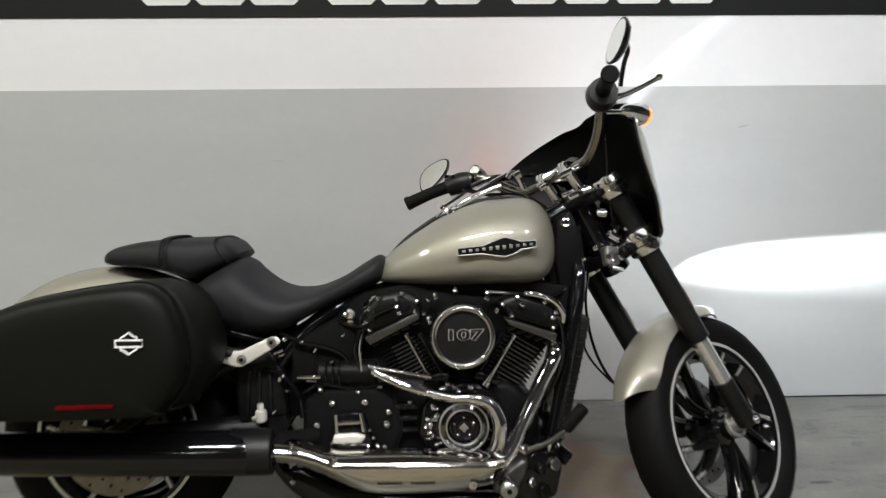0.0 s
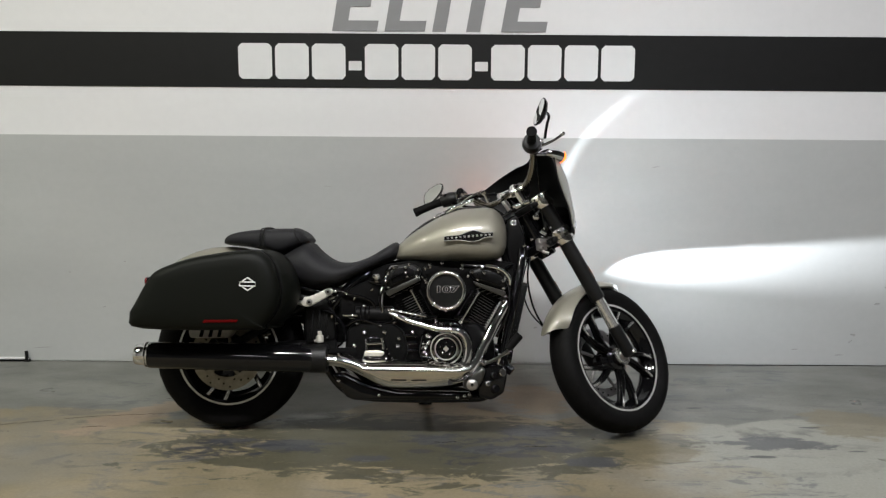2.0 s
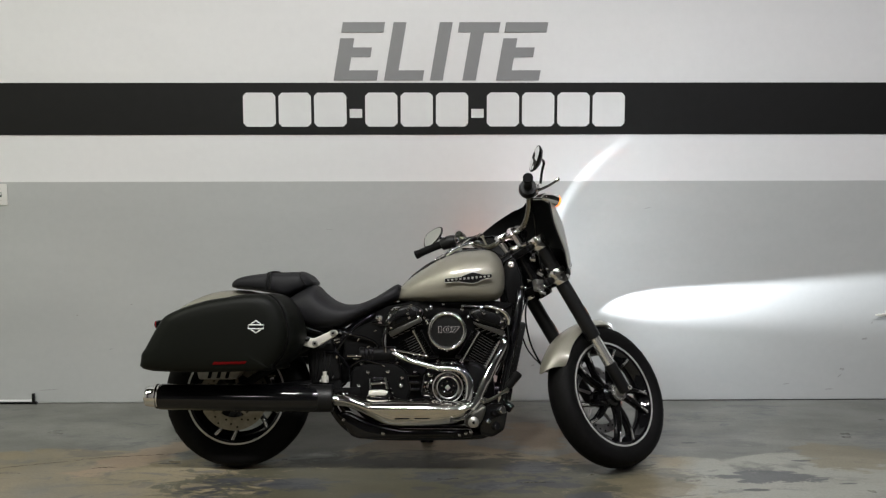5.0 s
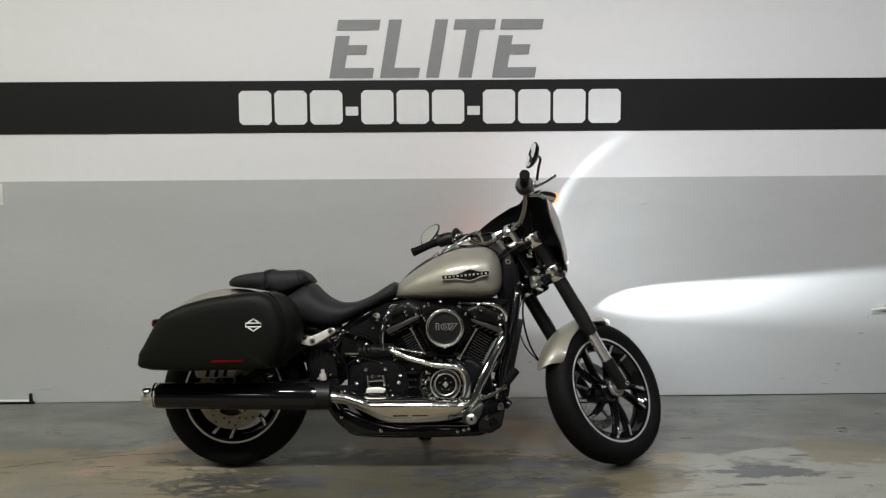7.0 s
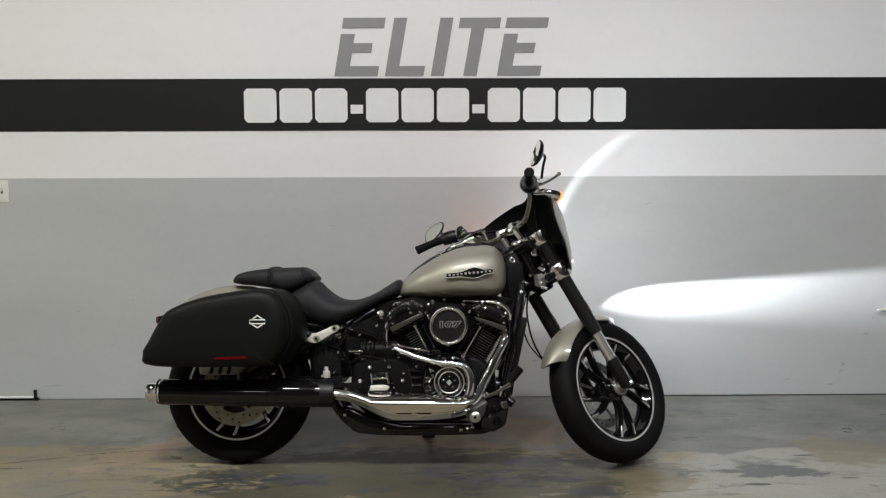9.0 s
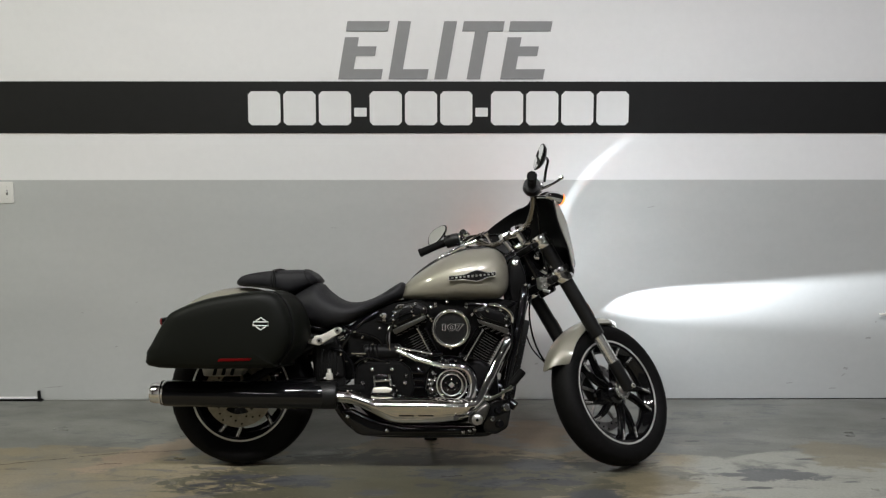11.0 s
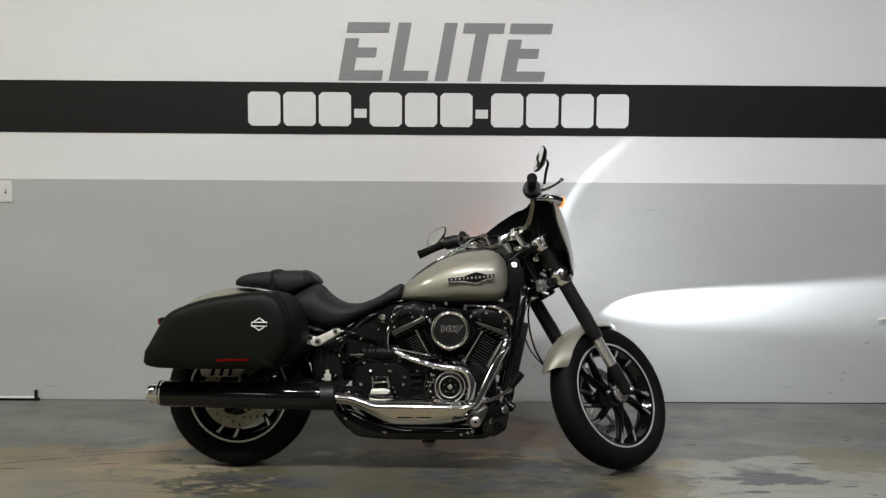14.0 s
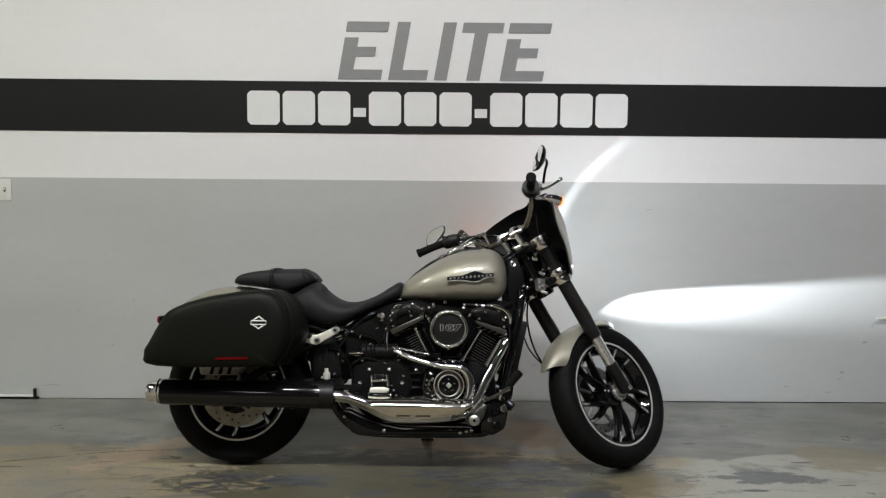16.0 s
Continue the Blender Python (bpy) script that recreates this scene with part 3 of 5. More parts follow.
for k in range(14):
    part("cooler_fin", block(1.205 + (k - 6.5) * 0.0038, 0, 0.49 + (k - 6.5) * 0.018, 0.0405, 0.195, 0.004, 0, Matrix.Rotation(radians(12), 4, "Y")), BLACK_SATIN, oil)


def swingarm():
    bms = []
    for s in (-1, 1):
        bms.append(tube([(0.46, s * 0.10, 0.36), (0.25, s * 0.125, 0.35), (0.0, s * 0.13, 0.330), (-0.05, s * 0.13, 0.329)], [0.030, 0.026, 0.024, 0.02], 12, flat=0.6))
        bms.append(tube([(0.44, s * 0.09, 0.56), (0.30, s * 0.12, 0.50), (0.03, s * 0.13, 0.345)], 0.017, 10))
    bms.append(rod((0.44, -0.13, 0.36), (0.44, 0.13, 0.36), 0.03))
    return joined(*bms)


part("swingarm", swingarm(), BLACK_SATIN, bike, "black swingarm")
axle = part("rear_axle", rod((0, -0.165, REAR_R), (0, 0.165, REAR_R), 0.014, 20, 0.003), CHROME, bike, "chrome axle")
part("axle_nut", lathe([(0.006, -0.170), (0.021, -0.168), (0.022, -0.150), (0.022, -0.14), (0.006, -0.14)], (0, 0, REAR_R), 6), CHROME, axle)
cal = part("rear_caliper", slab([(-0.125, 0.385), (0.030, 0.385), (0.065, 0.425), (0.055, 0.470), (-0.08, 0.475), (-0.135, 0.44)], -0.150, -0.06, 0.010), CAST_WHITE, bike, "light cast rear brake caliper")
for x in (-0.085, -0.048, -0.012):
    part("caliper_slot", slab([(x, 0.390), (x + 0.014, 0.390), (x + 0.032, 0.460), (x + 0.018, 0.460)], -0.1525, -0.145, 0.001), DARK, cal)
part("drive_belt_pulley", lathe([(0.03, 0.085), (0.13, 0.085), (0.135, 0.09), (0.135, 0.112), (0.13, 0.117), (0.03, 0.117)], (0, 0, REAR_R), 56), BLACK_SATIN, bike)
part("belt_guard", slab([(-0.10, 0.47), (0.42, 0.46), (0.44, 0.42), (0.10, 0.44), (-0.12, 0.44)], 0.082, 0.12, 0.006), BLACK_SATIN, bike)


def rear_fender_bm(R=0.436, a0=48, a1=142, half=0.108, thick=0.004):
    """A crowned strip that follows the wheel, with turned-in edges."""
    rings = []
    for i in range(40):
        a = radians(a0 + (a1 - a0) * i / 39)
        grow = 0.012 * math.sin(math.pi * i / 39)
        outer, inner = [], []
        for k in range(17):
            f = -1 + 2 * k / 16
            drop = 0.075 * abs(f) ** 3.2
            r = R + grow - drop
            outer.append(Vector((r * math.cos(a), half * f, REAR_R + r * math.sin(a))))
            inner.append(Vector(((r - thick) * math.cos(a), (half - thick) * f, REAR_R + (r - thick) * math.sin(a))))
        rings.append(outer + inner[::-1])
    return loft(rings)


fender = part("rear_fender", rear_fender_bm(), SILVER, bike, "champagne metallic rear fender")
part("fender_strut", slab([(0.24, 0.60), (0.22, 0.70), (0.02, 0.705), (-0.16, 0.62), (-0.15, 0.585), (0.02, 0.655)], -0.130, -0.113, 0.005), BLACK_SATIN, bike)
part("fender_strut", slab([(0.24, 0.60), (0.22, 0.70), (0.02, 0.705), (-0.16, 0.62), (-0.15, 0.585), (0.02, 0.655)], 0.113, 0.130, 0.005), BLACK_SATIN, bike)
for s in (-1, 1):
    lamp = part("tail_lamp", tube([(-0.285, s * 0.06, 0.614), (-0.305, s * 0.075, 0.613), (-0.325, s * 0.078, 0.612)], [0.014, 0.019, 0.017], 16), BLACK_GLOSS, bike, "small tail lamp and turn signal")
    part("lens", rod((-0.323, s * 0.078, 0.612), (-0.333, s * 0.078, 0.611), 0.017, 20, 0.004), RED, lamp, "red lens")


# seats
def cushion(stations, corner=2.6, n=28):
    """A padded form from (x, half width, bottom, top) stations."""
    line = smooth_line([(x, w, b) for x, w, b, t in stations], 5)
    tops = [v[0] for v in smooth_line([(t, 0, 0) for x, w, b, t in stations], 5)]
    rings = []
    for (x, w, b), t in zip(line, tops):
        mid, half = (b + t) / 2, max((t - b) / 2, 0.002)
        ring = []
        for k in range(n):
            th = 2 * math.pi * k / n
            c, s = math.cos(th), math.sin(th)
            ring.append(Vector((x, w * math.copysign(abs(c) ** (2 / corner), c), mid + half * math.copysign(abs(s) ** (2 / corner), s))))
        rings.append(ring)
    return loft(rings)


seat = part("seat", cushion([(0.225, 0.10, 0.690, 0.712), (0.245, 0.140, 0.655, 0.730), (0.285, 0.165, 0.610, 0.758), (0.325, 0.175, 0.588, 0.781), (0.353, 0.178, 0.580, 0.776), (0.381, 0.180, 0.577, 0.748), (0.423, 0.182, 0.585, 0.716),
                             (0.465, 0.180, 0.597, 0.699), (0.510, 0.172, 0.622, 0.697), (0.549, 0.160, 0.642, 0.704), (0.607, 0.130, 0.672, 0.729), (0.664, 0.112, 0.696, 0.765), (0.700, 0.098, 0.712, 0.784), (0.720, 0.060, 0.728, 0.772)]), LEATHER, bike, "black vinyl rider seat with a deep bucket")
part("pillion_seat", cushion([(-0.014, 0.050, 0.772, 0.779), (-0.005, 0.080, 0.768, 0.796), (0.022, 0.105, 0.763, 0.813), (0.084, 0.122, 0.757, 0.826), (0.160, 0.134, 0.745, 0.833), (0.222, 0.140, 0.727, 0.836),
                              (0.262, 0.141, 0.739, 0.837), (0.298, 0.138, 0.755, 0.834), (0.322, 0.128, 0.768, 0.822), (0.343, 0.100, 0.783, 0.798)], 3.6), LEATHER, bike, "black vinyl passenger pad behind the rider seat")
part("pillion_seam", tube([(0.325, -0.126, 0.772), (0.302, -0.137, 0.800), (0.292, -0.130, 0.829), (0.290, -0.06, 0.8365), (0.290, 0.06, 0.8365), (0.292, 0.130, 0.829)], 0.0026, 6), PLASTIC, bpy.data.objects["pillion_seat"])
part("pillion_strap", tube([(0.166, -0.1365, 0.762), (0.167, -0.126, 0.822), (0.168, -0.06, 0.8355), (0.168, 0.06, 0.8355), (0.167, 0.126, 0.822)], 0.0040, 8, flat=1.8), PLASTIC, bpy.data.objects["pillion_seat"])
part("pillion_seam", tube([(0.152, -0.1365, 0.76), (0.154, -0.125, 0.822), (0.155, -0.06, 0.8365), (0.155, 0.06, 0.8365), (0.154, 0.125, 0.822)], 0.0028, 6), PLASTIC, bpy.data.objects["pillion_seat"])


# saddlebags
BAG_LINE = ((-0.284, 0.486), (-0.264, 0.534), (-0.216, 0.622), (-0.176, 0.664), (-0.068, 0.706), (0.046, 0.728), (0.150, 0.742), (0.212, 0.738), (0.255, 0.704), (0.283, 0.638),
            (0.293, 0.572), (0.275, 0.507), (0.235, 0.456), (0.19, 0.437), (-0.235, 0.437))


def bag_ring(y, inset, grow=0.0):
    """The bag's side outline at y, drawn in towards its middle."""
    line = smooth_line([(p[0], 0, p[1]) for p in BAG_LINE], 4, True)
    cx, cz = 0.02, 0.585
    out = []
    for p in line:
        d = Vector((p.x - cx, 0, p.z - cz))
        k = 1 - inset / 0.27
        out.append(Vector((cx + d.x * k + (grow if d.x > 0 else 0) * d.x / 0.27, y, cz + d.z * k)))
    return out


def saddlebag(side):
    flip = (lambda bm: mirrored(bm)) if side > 0 else (lambda bm: bm)
    body = part("saddlebag", flip(loft([bag_ring(y, i, g) for y, i, g in ((-0.170, 0.03, 0.05), (-0.180, 0.012, 0.05), (-0.23, 0.0, 0.045), (-0.29, 0.0, 0.03), (-0.335, 0.004, 0.012), (-0.342, 0.012, 0.006), (-0.346, 0.03, 0))])), BAG, bike,
                "hard saddlebag in matte dark green-black paint")
    part("lid", flip(loft([bag_ring(y, i) for y, i in ((-0.340, 0.016), (-0.345, 0.006), (-0.365, 0.003), (-0.385, 0.007), (-0.400, 0.018), (-0.409, 0.036), (-0.414, 0.065), (-0.417, 0.12), (-0.418, 0.2))])), BAG, body, "slightly domed bag lid")
    part("lid_seam", flip(loft([bag_ring(y, i) for y, i in ((-0.3395, 0.013), (-0.3395, 0.0), (-0.3435, 0.0), (-0.3435, 0.013))], closed=True)), DARK, body)
    emblem = []
    for z0, f in ((0.0, 1), (0.0, -1)):
        arc = [(-0.021, f * 0.009), (-0.021, f * 0.015), (-0.012, f * 0.019), (0, f * 0.028), (0.012, f * 0.019), (0.021, f * 0.015), (0.021, f * 0.009)]
        emblem.append(tube([(0.177 + a * 0.84, -0.4185, 0.613 + b * 0.86) for a, b in arc], 0.0022, 6, 1))
    emblem.append(tube([(0.177 + a * 0.84, -0.4185, 0.613 + b * 0.86) for a, b in ((-0.035, -0.0085), (0.035, -0.0085), (0.035, 0.0085), (-0.035, 0.0085), (-0.035, -0.0105))], 0.0022, 6, 1))
    part("emblem", flip(joined(*emblem)), WHITE_PRINT, body, "white outline emblem, a bar across a shield")
    part("print", flip(slab([(0.010, 0.467), (0.136, 0.470), (0.142, 0.480), (0.016, 0.478)], -0.4165, -0.402, 0.001)), RED_PRINT, body, "dark red bar of small print")
    return body


saddlebag(-1)
saddlebag(1)

# fuel tank
def tank_bm():
    st = [(0.688, 0.028, 0.722, 0.738), (0.700, 0.060, 0.714, 0.757), (0.732, 0.090, 0.708, 0.792), (0.78, 0.117, 0.705, 0.830), (0.831, 0.136, 0.703, 0.864), (0.88, 0.150, 0.702, 0.892), (0.93, 0.160, 0.702, 0.913),
          (0.98, 0.166, 0.702, 0.927), (1.03, 0.166, 0.702, 0.932), (1.08, 0.158, 0.703, 0.935), (1.118, 0.142, 0.709, 0.925), (1.145, 0.118, 0.725, 0.900), (1.160, 0.085, 0.750, 0.868), (1.166, 0.045, 0.78, 0.84)]
    rings, n = [], 40
    line = smooth_line([(x, w, b) for x, w, b, t in st], 4)
    tops = [v[0] for v in smooth_line([(t, 0, 0) for x, w, b, t in st], 4)]
    for (x, w, b), t in zip(line, tops):
        waist = b + (t - b) * 0.40
        ring = []
        for k in range(n):
            th = 2 * math.pi * k / n
            c, s = math.cos(th), math.sin(th)
            half = (t - waist) if s > 0 else (waist - b)
            e = 2.15 if s > 0 else 2.9
            ring.append(Vector((x, w * math.copysign(abs(c) ** (2 / e), c), waist + half * math.copysign(abs(s) ** (2 / e), s))))
        rings.append(ring)
    return loft(rings)


tank = part("fuel_tank", tank_bm(), SILVER, bike, "champagne metallic teardrop fuel tank", sharp=70)
for s in (-1, 1):
    shape = [(0.905, 0.787), (0.905, 0.805), (0.968, 0.811), (0.998, 0.824), (1.022, 0.832), (1.044, 0.827), (1.064, 0.821), (1.101, 0.824), (1.101, 0.807), (1.066, 0.801), (1.045, 0.790), (1.022, 0.783), (0.998, 0.786), (0.966, 0.791)]
    y0, y1 = (-0.177, -0.140) if s < 0 else (0.140, 0.177)
    badge = part("tank_badge", slab(shape, y0, y1, 0.0015), DARK, tank, "black tank badge with a bright edge")
    y2 = -0.1775 if s < 0 else 0.1775
    ring = [(x, y2, z) for x, z in shape]
    part("badge_edge", tube(ring + ring[:1], 0.0017, 8, 1), LIP, badge, "bright raised edge")
    for k in range(11):
        x, z, h = 0.920 + k * 0.0168, 0.7975 + k * 0.00165, 0.0046 if 3 < k < 8 else 0.0034
        part("badge_bar", slab([(x - 0.0042, z - h), (x + 0.0042, z - h), (x + 0.0042, z + h), (x - 0.0042, z + h)], min(y2 * 1.003, y2 * 0.99), max(y2 * 1.003, y2 * 0.99), 0.0003), STEEL, badge)
console = part("tank_console", tube([(0.72, 0.0, 0.760), (0.78, 0.0, 0.808), (0.86, 0.0, 0.860), (0.94, 0.0, 0.894), (1.05, 0.0, 0.912), (1.12, 0.0, 0.905)], [0.012, 0.024, 0.028, 0.030, 0.030, 0.02], 16), BLACK_GLOSS, tank, "black console along the tank's top")
part("fuel_cap", lathe([(0.005, 0.012), (0.028, 0.012), (0.034, 0.006), (0.035, -0.012), (0.005, -0.012)], (0, 0, 0), 28, axis="Z"), CHROME, tank, "chrome fuel cap", Matrix.Translation((0.893, -0.022, 0.896)) @ Matrix.Rotation(radians(-24), 4, "Y") @ Matrix.Diagonal((0.75, 0.75, 0.75, 1)))
part("dash_trim", tube([(0.855, -0.012, 0.880), (0.880, -0.012, 0.898), (0.93, -0.012, 0.920)], [0.005, 0.009, 0.006], 10), CHROME, tank, "chrome dash trim")

# engine
def case_bm():
    line = [(0.52, 0.26), (0.50, 0.36), (0.52, 0.44), (0.60, 0.47), (0.72, 0.475), (0.82, 0.47), (0.92, 0.47), (1.04, 0.455), (1.11, 0.40), (1.12, 0.30), (1.06, 0.21), (0.95, 0.185), (0.70, 0.185), (0.58, 0.20)]
    return slab(line, -0.115, 0.14, 0.02, 3)


engine = part("engine", case_bm(), BLACK_CRINKLE, bike, "black V-twin engine block")


def cylinder(base, top):
    """A finned barrel between two points in the middle plane, with its head and rocker box."""
    a, b = Vector((base[0], 0, base[1])), Vector((top[0], 0, top[1]))
    d = (b - a).normalized()
    turn = Matrix.Rotation(math.atan2(d.x, d.z), 4, "Y")
    m = Matrix.Translation(a) @ turn
    length = (b - a).length
    core = lathe([(0.03, 0), (0.056, 0), (0.056, length), (0.03, length)], n=32, axis="Z")
    barrel = part("cylinder", core, BLACK_CRINKLE, bike, "black finned cylinder", m)
    for k in range(12):
        part("fin", block(0, -0.004, 0.010 + k * (length - 0.015) / 11, 0.112, 0.175, 0.0042, 0.0015, seg=1), BLACK_CRINKLE, barrel, "", m)
    for k in range(12):
        part("fin_edge", block(0.006, -0.0925, 0.010 + k * (length - 0.015) / 11, 0.062, 0.003, 0.0022, 0, seg=1), FIN_EDGE, barrel, "", m)
    return barrel


cylinder((0.815, 0.440), (0.755, 0.560))
cylinder((1.015, 0.440), (1.085, 0.560))
for box_line, rail_line in (([(0.667, 0.650), (0.695, 0.683), (0.769, 0.698), (0.816, 0.673), (0.808, 0.642), (0.668, 0.584)], [(0.667, 0.580), (0.681, 0.560), (0.809, 0.626), (0.804, 0.643)]),
                                  ([(1.003, 0.665), (1.049, 0.686), (1.133, 0.668), (1.168, 0.636), (1.160, 0.587), (1.031, 0.628)], [(1.024, 0.625), (1.034, 0.608), (1.151, 0.562), (1.158, 0.584)])):
    head = part("rocker_box", slab(box_line, -0.136, 0.12, 0.016, 3), BLACK_SATIN, bike, "satin black rocker box on the cylinder head")
    # paler strip that stands in for the floor's reflection under the box
    part("head_rail", slab(rail_line, -0.142, -0.07, 0.004), RAIL, head, "lower edge strip, paler for the floor's reflection")
    mid = Vector((sum(p[0] for p in box_line) / 6, 0, sum(p[1] for p in box_line) / 6))
    part("box_lid", slab([(mid.x + (x - mid.x) * 0.66, mid.z + (z - mid.z) * 0.66) for x, z in box_line], -0.141, -0.13, 0.004), BLACK_CRINKLE, head)
    for x, z in box_line:
        part("head_bolt", bolt(mid.x + (x - mid.x) * 0.82, -0.137, mid.z + (z - mid.z) * 0.80, 0.0068, 0.007), BOLT, head)
    for k in range(5):
        f = (k + 0.5) / 5
        a, b = Vector((rail_line[1][0], 0, rail_line[1][1])), Vector((rail_line[2][0], 0, rail_line[2][1]))
        p = a.lerp(b, f)
        part("head_fin", slab([(p.x - 0.010, p.z - 0.014), (p.x + 0.010, p.z - 0.008), (p.x + 0.010, p.z - 0.005), (p.x - 0.010, p.z - 0.011)], -0.118, -0.07, 0.001), RAIL, head)
for a, b, mat in (((0.773, -0.150, 0.590), (0.833, -0.150, 0.476), CHROME), ((0.806, -0.128, 0.590), (0.866, -0.128, 0.478), BLACK_GLOSS), ((1.048, -0.150, 0.586), (0.971, -0.150, 0.454), CHROME), ((1.020, -0.128, 0.590), (0.955, -0.128, 0.478), BLACK_GLOSS)):
    a, b = Vector(a), Vector(b)
    rodp = part("pushrod_tube", rod(a, b, 0.0062, 14), mat, bike, "slim pushrod tube")
    part("tube_collar", rod(a.lerp(b, 0.90), a.lerp(b, 1.0), 0.0100, 14, 0.002), mat, rodp)
    part("tube_collar", rod(a.lerp(b, 0.0), a.lerp(b, 0.10), 0.0085, 14, 0.002), mat, rodp)
    part("tube_collar", rod(a.lerp(b, 0.32), a.lerp(b, 0.38), 0.0085, 14, 0.002), mat, rodp)
cam_cover = part("cam_cover", slab([(0.800, 0.330), (0.812, 0.405), (0.850, 0.452), (0.920, 0.470), (0.985, 0.452), (1.020, 0.400), (1.022, 0.330), (0.985, 0.275), (0.910, 0.262), (0.835, 0.275)], -0.150, -0.10, 0.012, 3), BLACK_GLOSS, bike, "gloss black cam cover")
part("timer_ring", lathe([(0.042, -0.150), (0.043, -0.165), (0.050, -0.170), (0.060, -0.167), (0.064, -0.158), (0.064, -0.148), (0.042, -0.148)], (0.917, 0, 0.354), 48), SMOKED, cam_cover, "dark chrome ring round the timer cover")
for r in (0.0615, 0.0440):
    part("timer_edge", lathe([(r + 0.0022 * math.cos(a * math.pi / 4), -0.1675 + 0.0022 * math.sin(a * math.pi / 4)) for a in range(8)], (0.917, 0, 0.354), 48, closed=True), STEEL, cam_cover, "thin bright edge")
part("timer_cover", lathe([(0.001, -0.168), (0.018, -0.168), (0.020, -0.164), (0.028, -0.163), (0.031, -0.168), (0.037, -0.167), (0.041, -0.158), (0.041, -0.150), (0.001, -0.150)], (0.917, 0, 0.354), 40), BLACK_GLOSS, cam_cover)
part("timer_emblem", slab([(0.905, 0.3535), (0.917, 0.3655), (0.929, 0.3535), (0.917, 0.3415)], -0.1700, -0.166, 0.001), STEEL, cam_cover)
for k in range(5):
    th = radians(90 + 72 * k)
    part("timer_screw", bolt(0.917 + 0.0245 * math.cos(th), -0.163, 0.354 + 0.0245 * math.sin(th), 0.0042, 0.004), BOLT, cam_cover)
for k in range(14):
    th = radians(18 + 360 / 14 * k)
    part("cover_screw", bolt(0.912 + 0.088 * math.cos(th), -0.150, 0.362 + 0.080 * math.sin(th), 0.0072, 0.009), BOLT, cam_cover)
for x, z in ((0.832, 0.340), (0.838, 0.372), (0.820, 0.355), (0.850, 0.400)):
    part("oil_fitting", bolt(x, -0.150, z, 0.0065, 0.014), BOLT, cam_cover)
part("lifter_cover", slab([(0.815, 0.455), (0.880, 0.468), (0.885, 0.490), (0.820, 0.485)], -0.145, -0.08, 0.006), BLACK_GLOSS, bike)
part("lifter_cover", slab([(0.945, 0.468), (1.010, 0.455), (1.008, 0.478), (0.948, 0.492)], -0.145, -0.08, 0.006), BLACK_GLOSS, bike)
part("oil_filter", rod((1.10, -0.04, 0.33), (1.19, -0.04, 0.315), 0.039, 32, 0.006), BLACK_GLOSS, bike, "black oil filter")

# air cleaner
C = (0.915, 0, 0.588)
cleaner = part("air_cleaner", lathe([(0.02, -0.110), (0.066, -0.110), (0.070, -0.118), (0.072, -0.196), (0.066, -0.203), (0.02, -0.203)], C, 56), BLACK_GLOSS, bike, "round black air cleaner with a chrome ring")
part("trim_ring", lathe([(0.0715 + 0.0088 * math.cos(a * math.pi / 8), -0.207 + 0.0115 * math.sin(a * math.pi / 8)) for a in range(16)], C, 72, closed=True), SATIN, cleaner, "polished chrome trim ring")
part("face", lathe([(0.001, -0.2075), (0.040, -0.2072), (0.0636, -0.2055), (0.0636, -0.2020), (0.001, -0.2020)], C, 56), BLACK_SATIN, cleaner, "satin black face")
NUMERAL_AT = Matrix.Translation((0.9165, -0.2085, 0.5925)) @ Matrix.Rotation(radians(90), 4, "X") @ Matrix.Diagonal((1.30, 0.72, 1, 1))
part("numerals", text_bm("107", 0.048, 0.0014, 0.0030), ALLOY, cleaner, "raised silver outlined numerals 107", NUMERAL_AT)
part("numeral_fill", text_bm("107", 0.048, 0.0006, 0.0008), BLACK_SATIN, cleaner, "", Matrix.Translation((0, -0.0019, 0)) @ NUMERAL_AT)
part("intake", tube([(0.915, -0.12, 0.60), (0.915, -0.06, 0.60), (0.915, 0, 0.58)], 0.045, 18), BLACK_SATIN, cleaner)
part("backplate", slab([(0.845, 0.56), (0.85, 0.63), (0.90, 0.665), (0.96, 0.662), (0.99, 0.61), (0.975, 0.54), (0.90, 0.50)], -0.13, -0.09, 0.012), BLACK_CRINKLE, cleaner)

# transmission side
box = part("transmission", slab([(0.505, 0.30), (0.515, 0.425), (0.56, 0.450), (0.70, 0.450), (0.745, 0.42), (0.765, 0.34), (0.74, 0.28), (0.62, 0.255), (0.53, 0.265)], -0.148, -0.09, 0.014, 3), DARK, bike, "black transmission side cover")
for x, z in ((0.585, 0.415), (0.667, 0.416), (0.546, 0.359), (0.722, 0.360), (0.560, 0.300), (0.715, 0.300)):
    part("cover_bolt", bolt(x, -0.148, z, 0.0105, 0.010), BOLT, box)
plate = part("clutch_cover", slab([(0.588, 0.328), (0.594, 0.390), (0.612, 0.398), (0.655, 0.398), (0.668, 0.388), (0.682, 0.345), (0.688, 0.318), (0.675, 0.300), (0.600, 0.300)], -0.172, -0.140, 0.008, 2), BLACK_GLOSS, box)
part("chrome_bridge", slab([(0.600, 0.366), (0.664, 0.370), (0.664, 0.380), (0.600, 0.376)], -0.182, -0.168, 0.003), CHROME, plate)
part("chrome_post", rod((0.596, -0.176, 0.392), (0.599, -0.176, 0.345), 0.0055), CHROME, plate)
part("chrome_post", rod((0.658, -0.176, 0.396), (0.668, -0.176, 0.350), 0.0065), CHROME, plate)
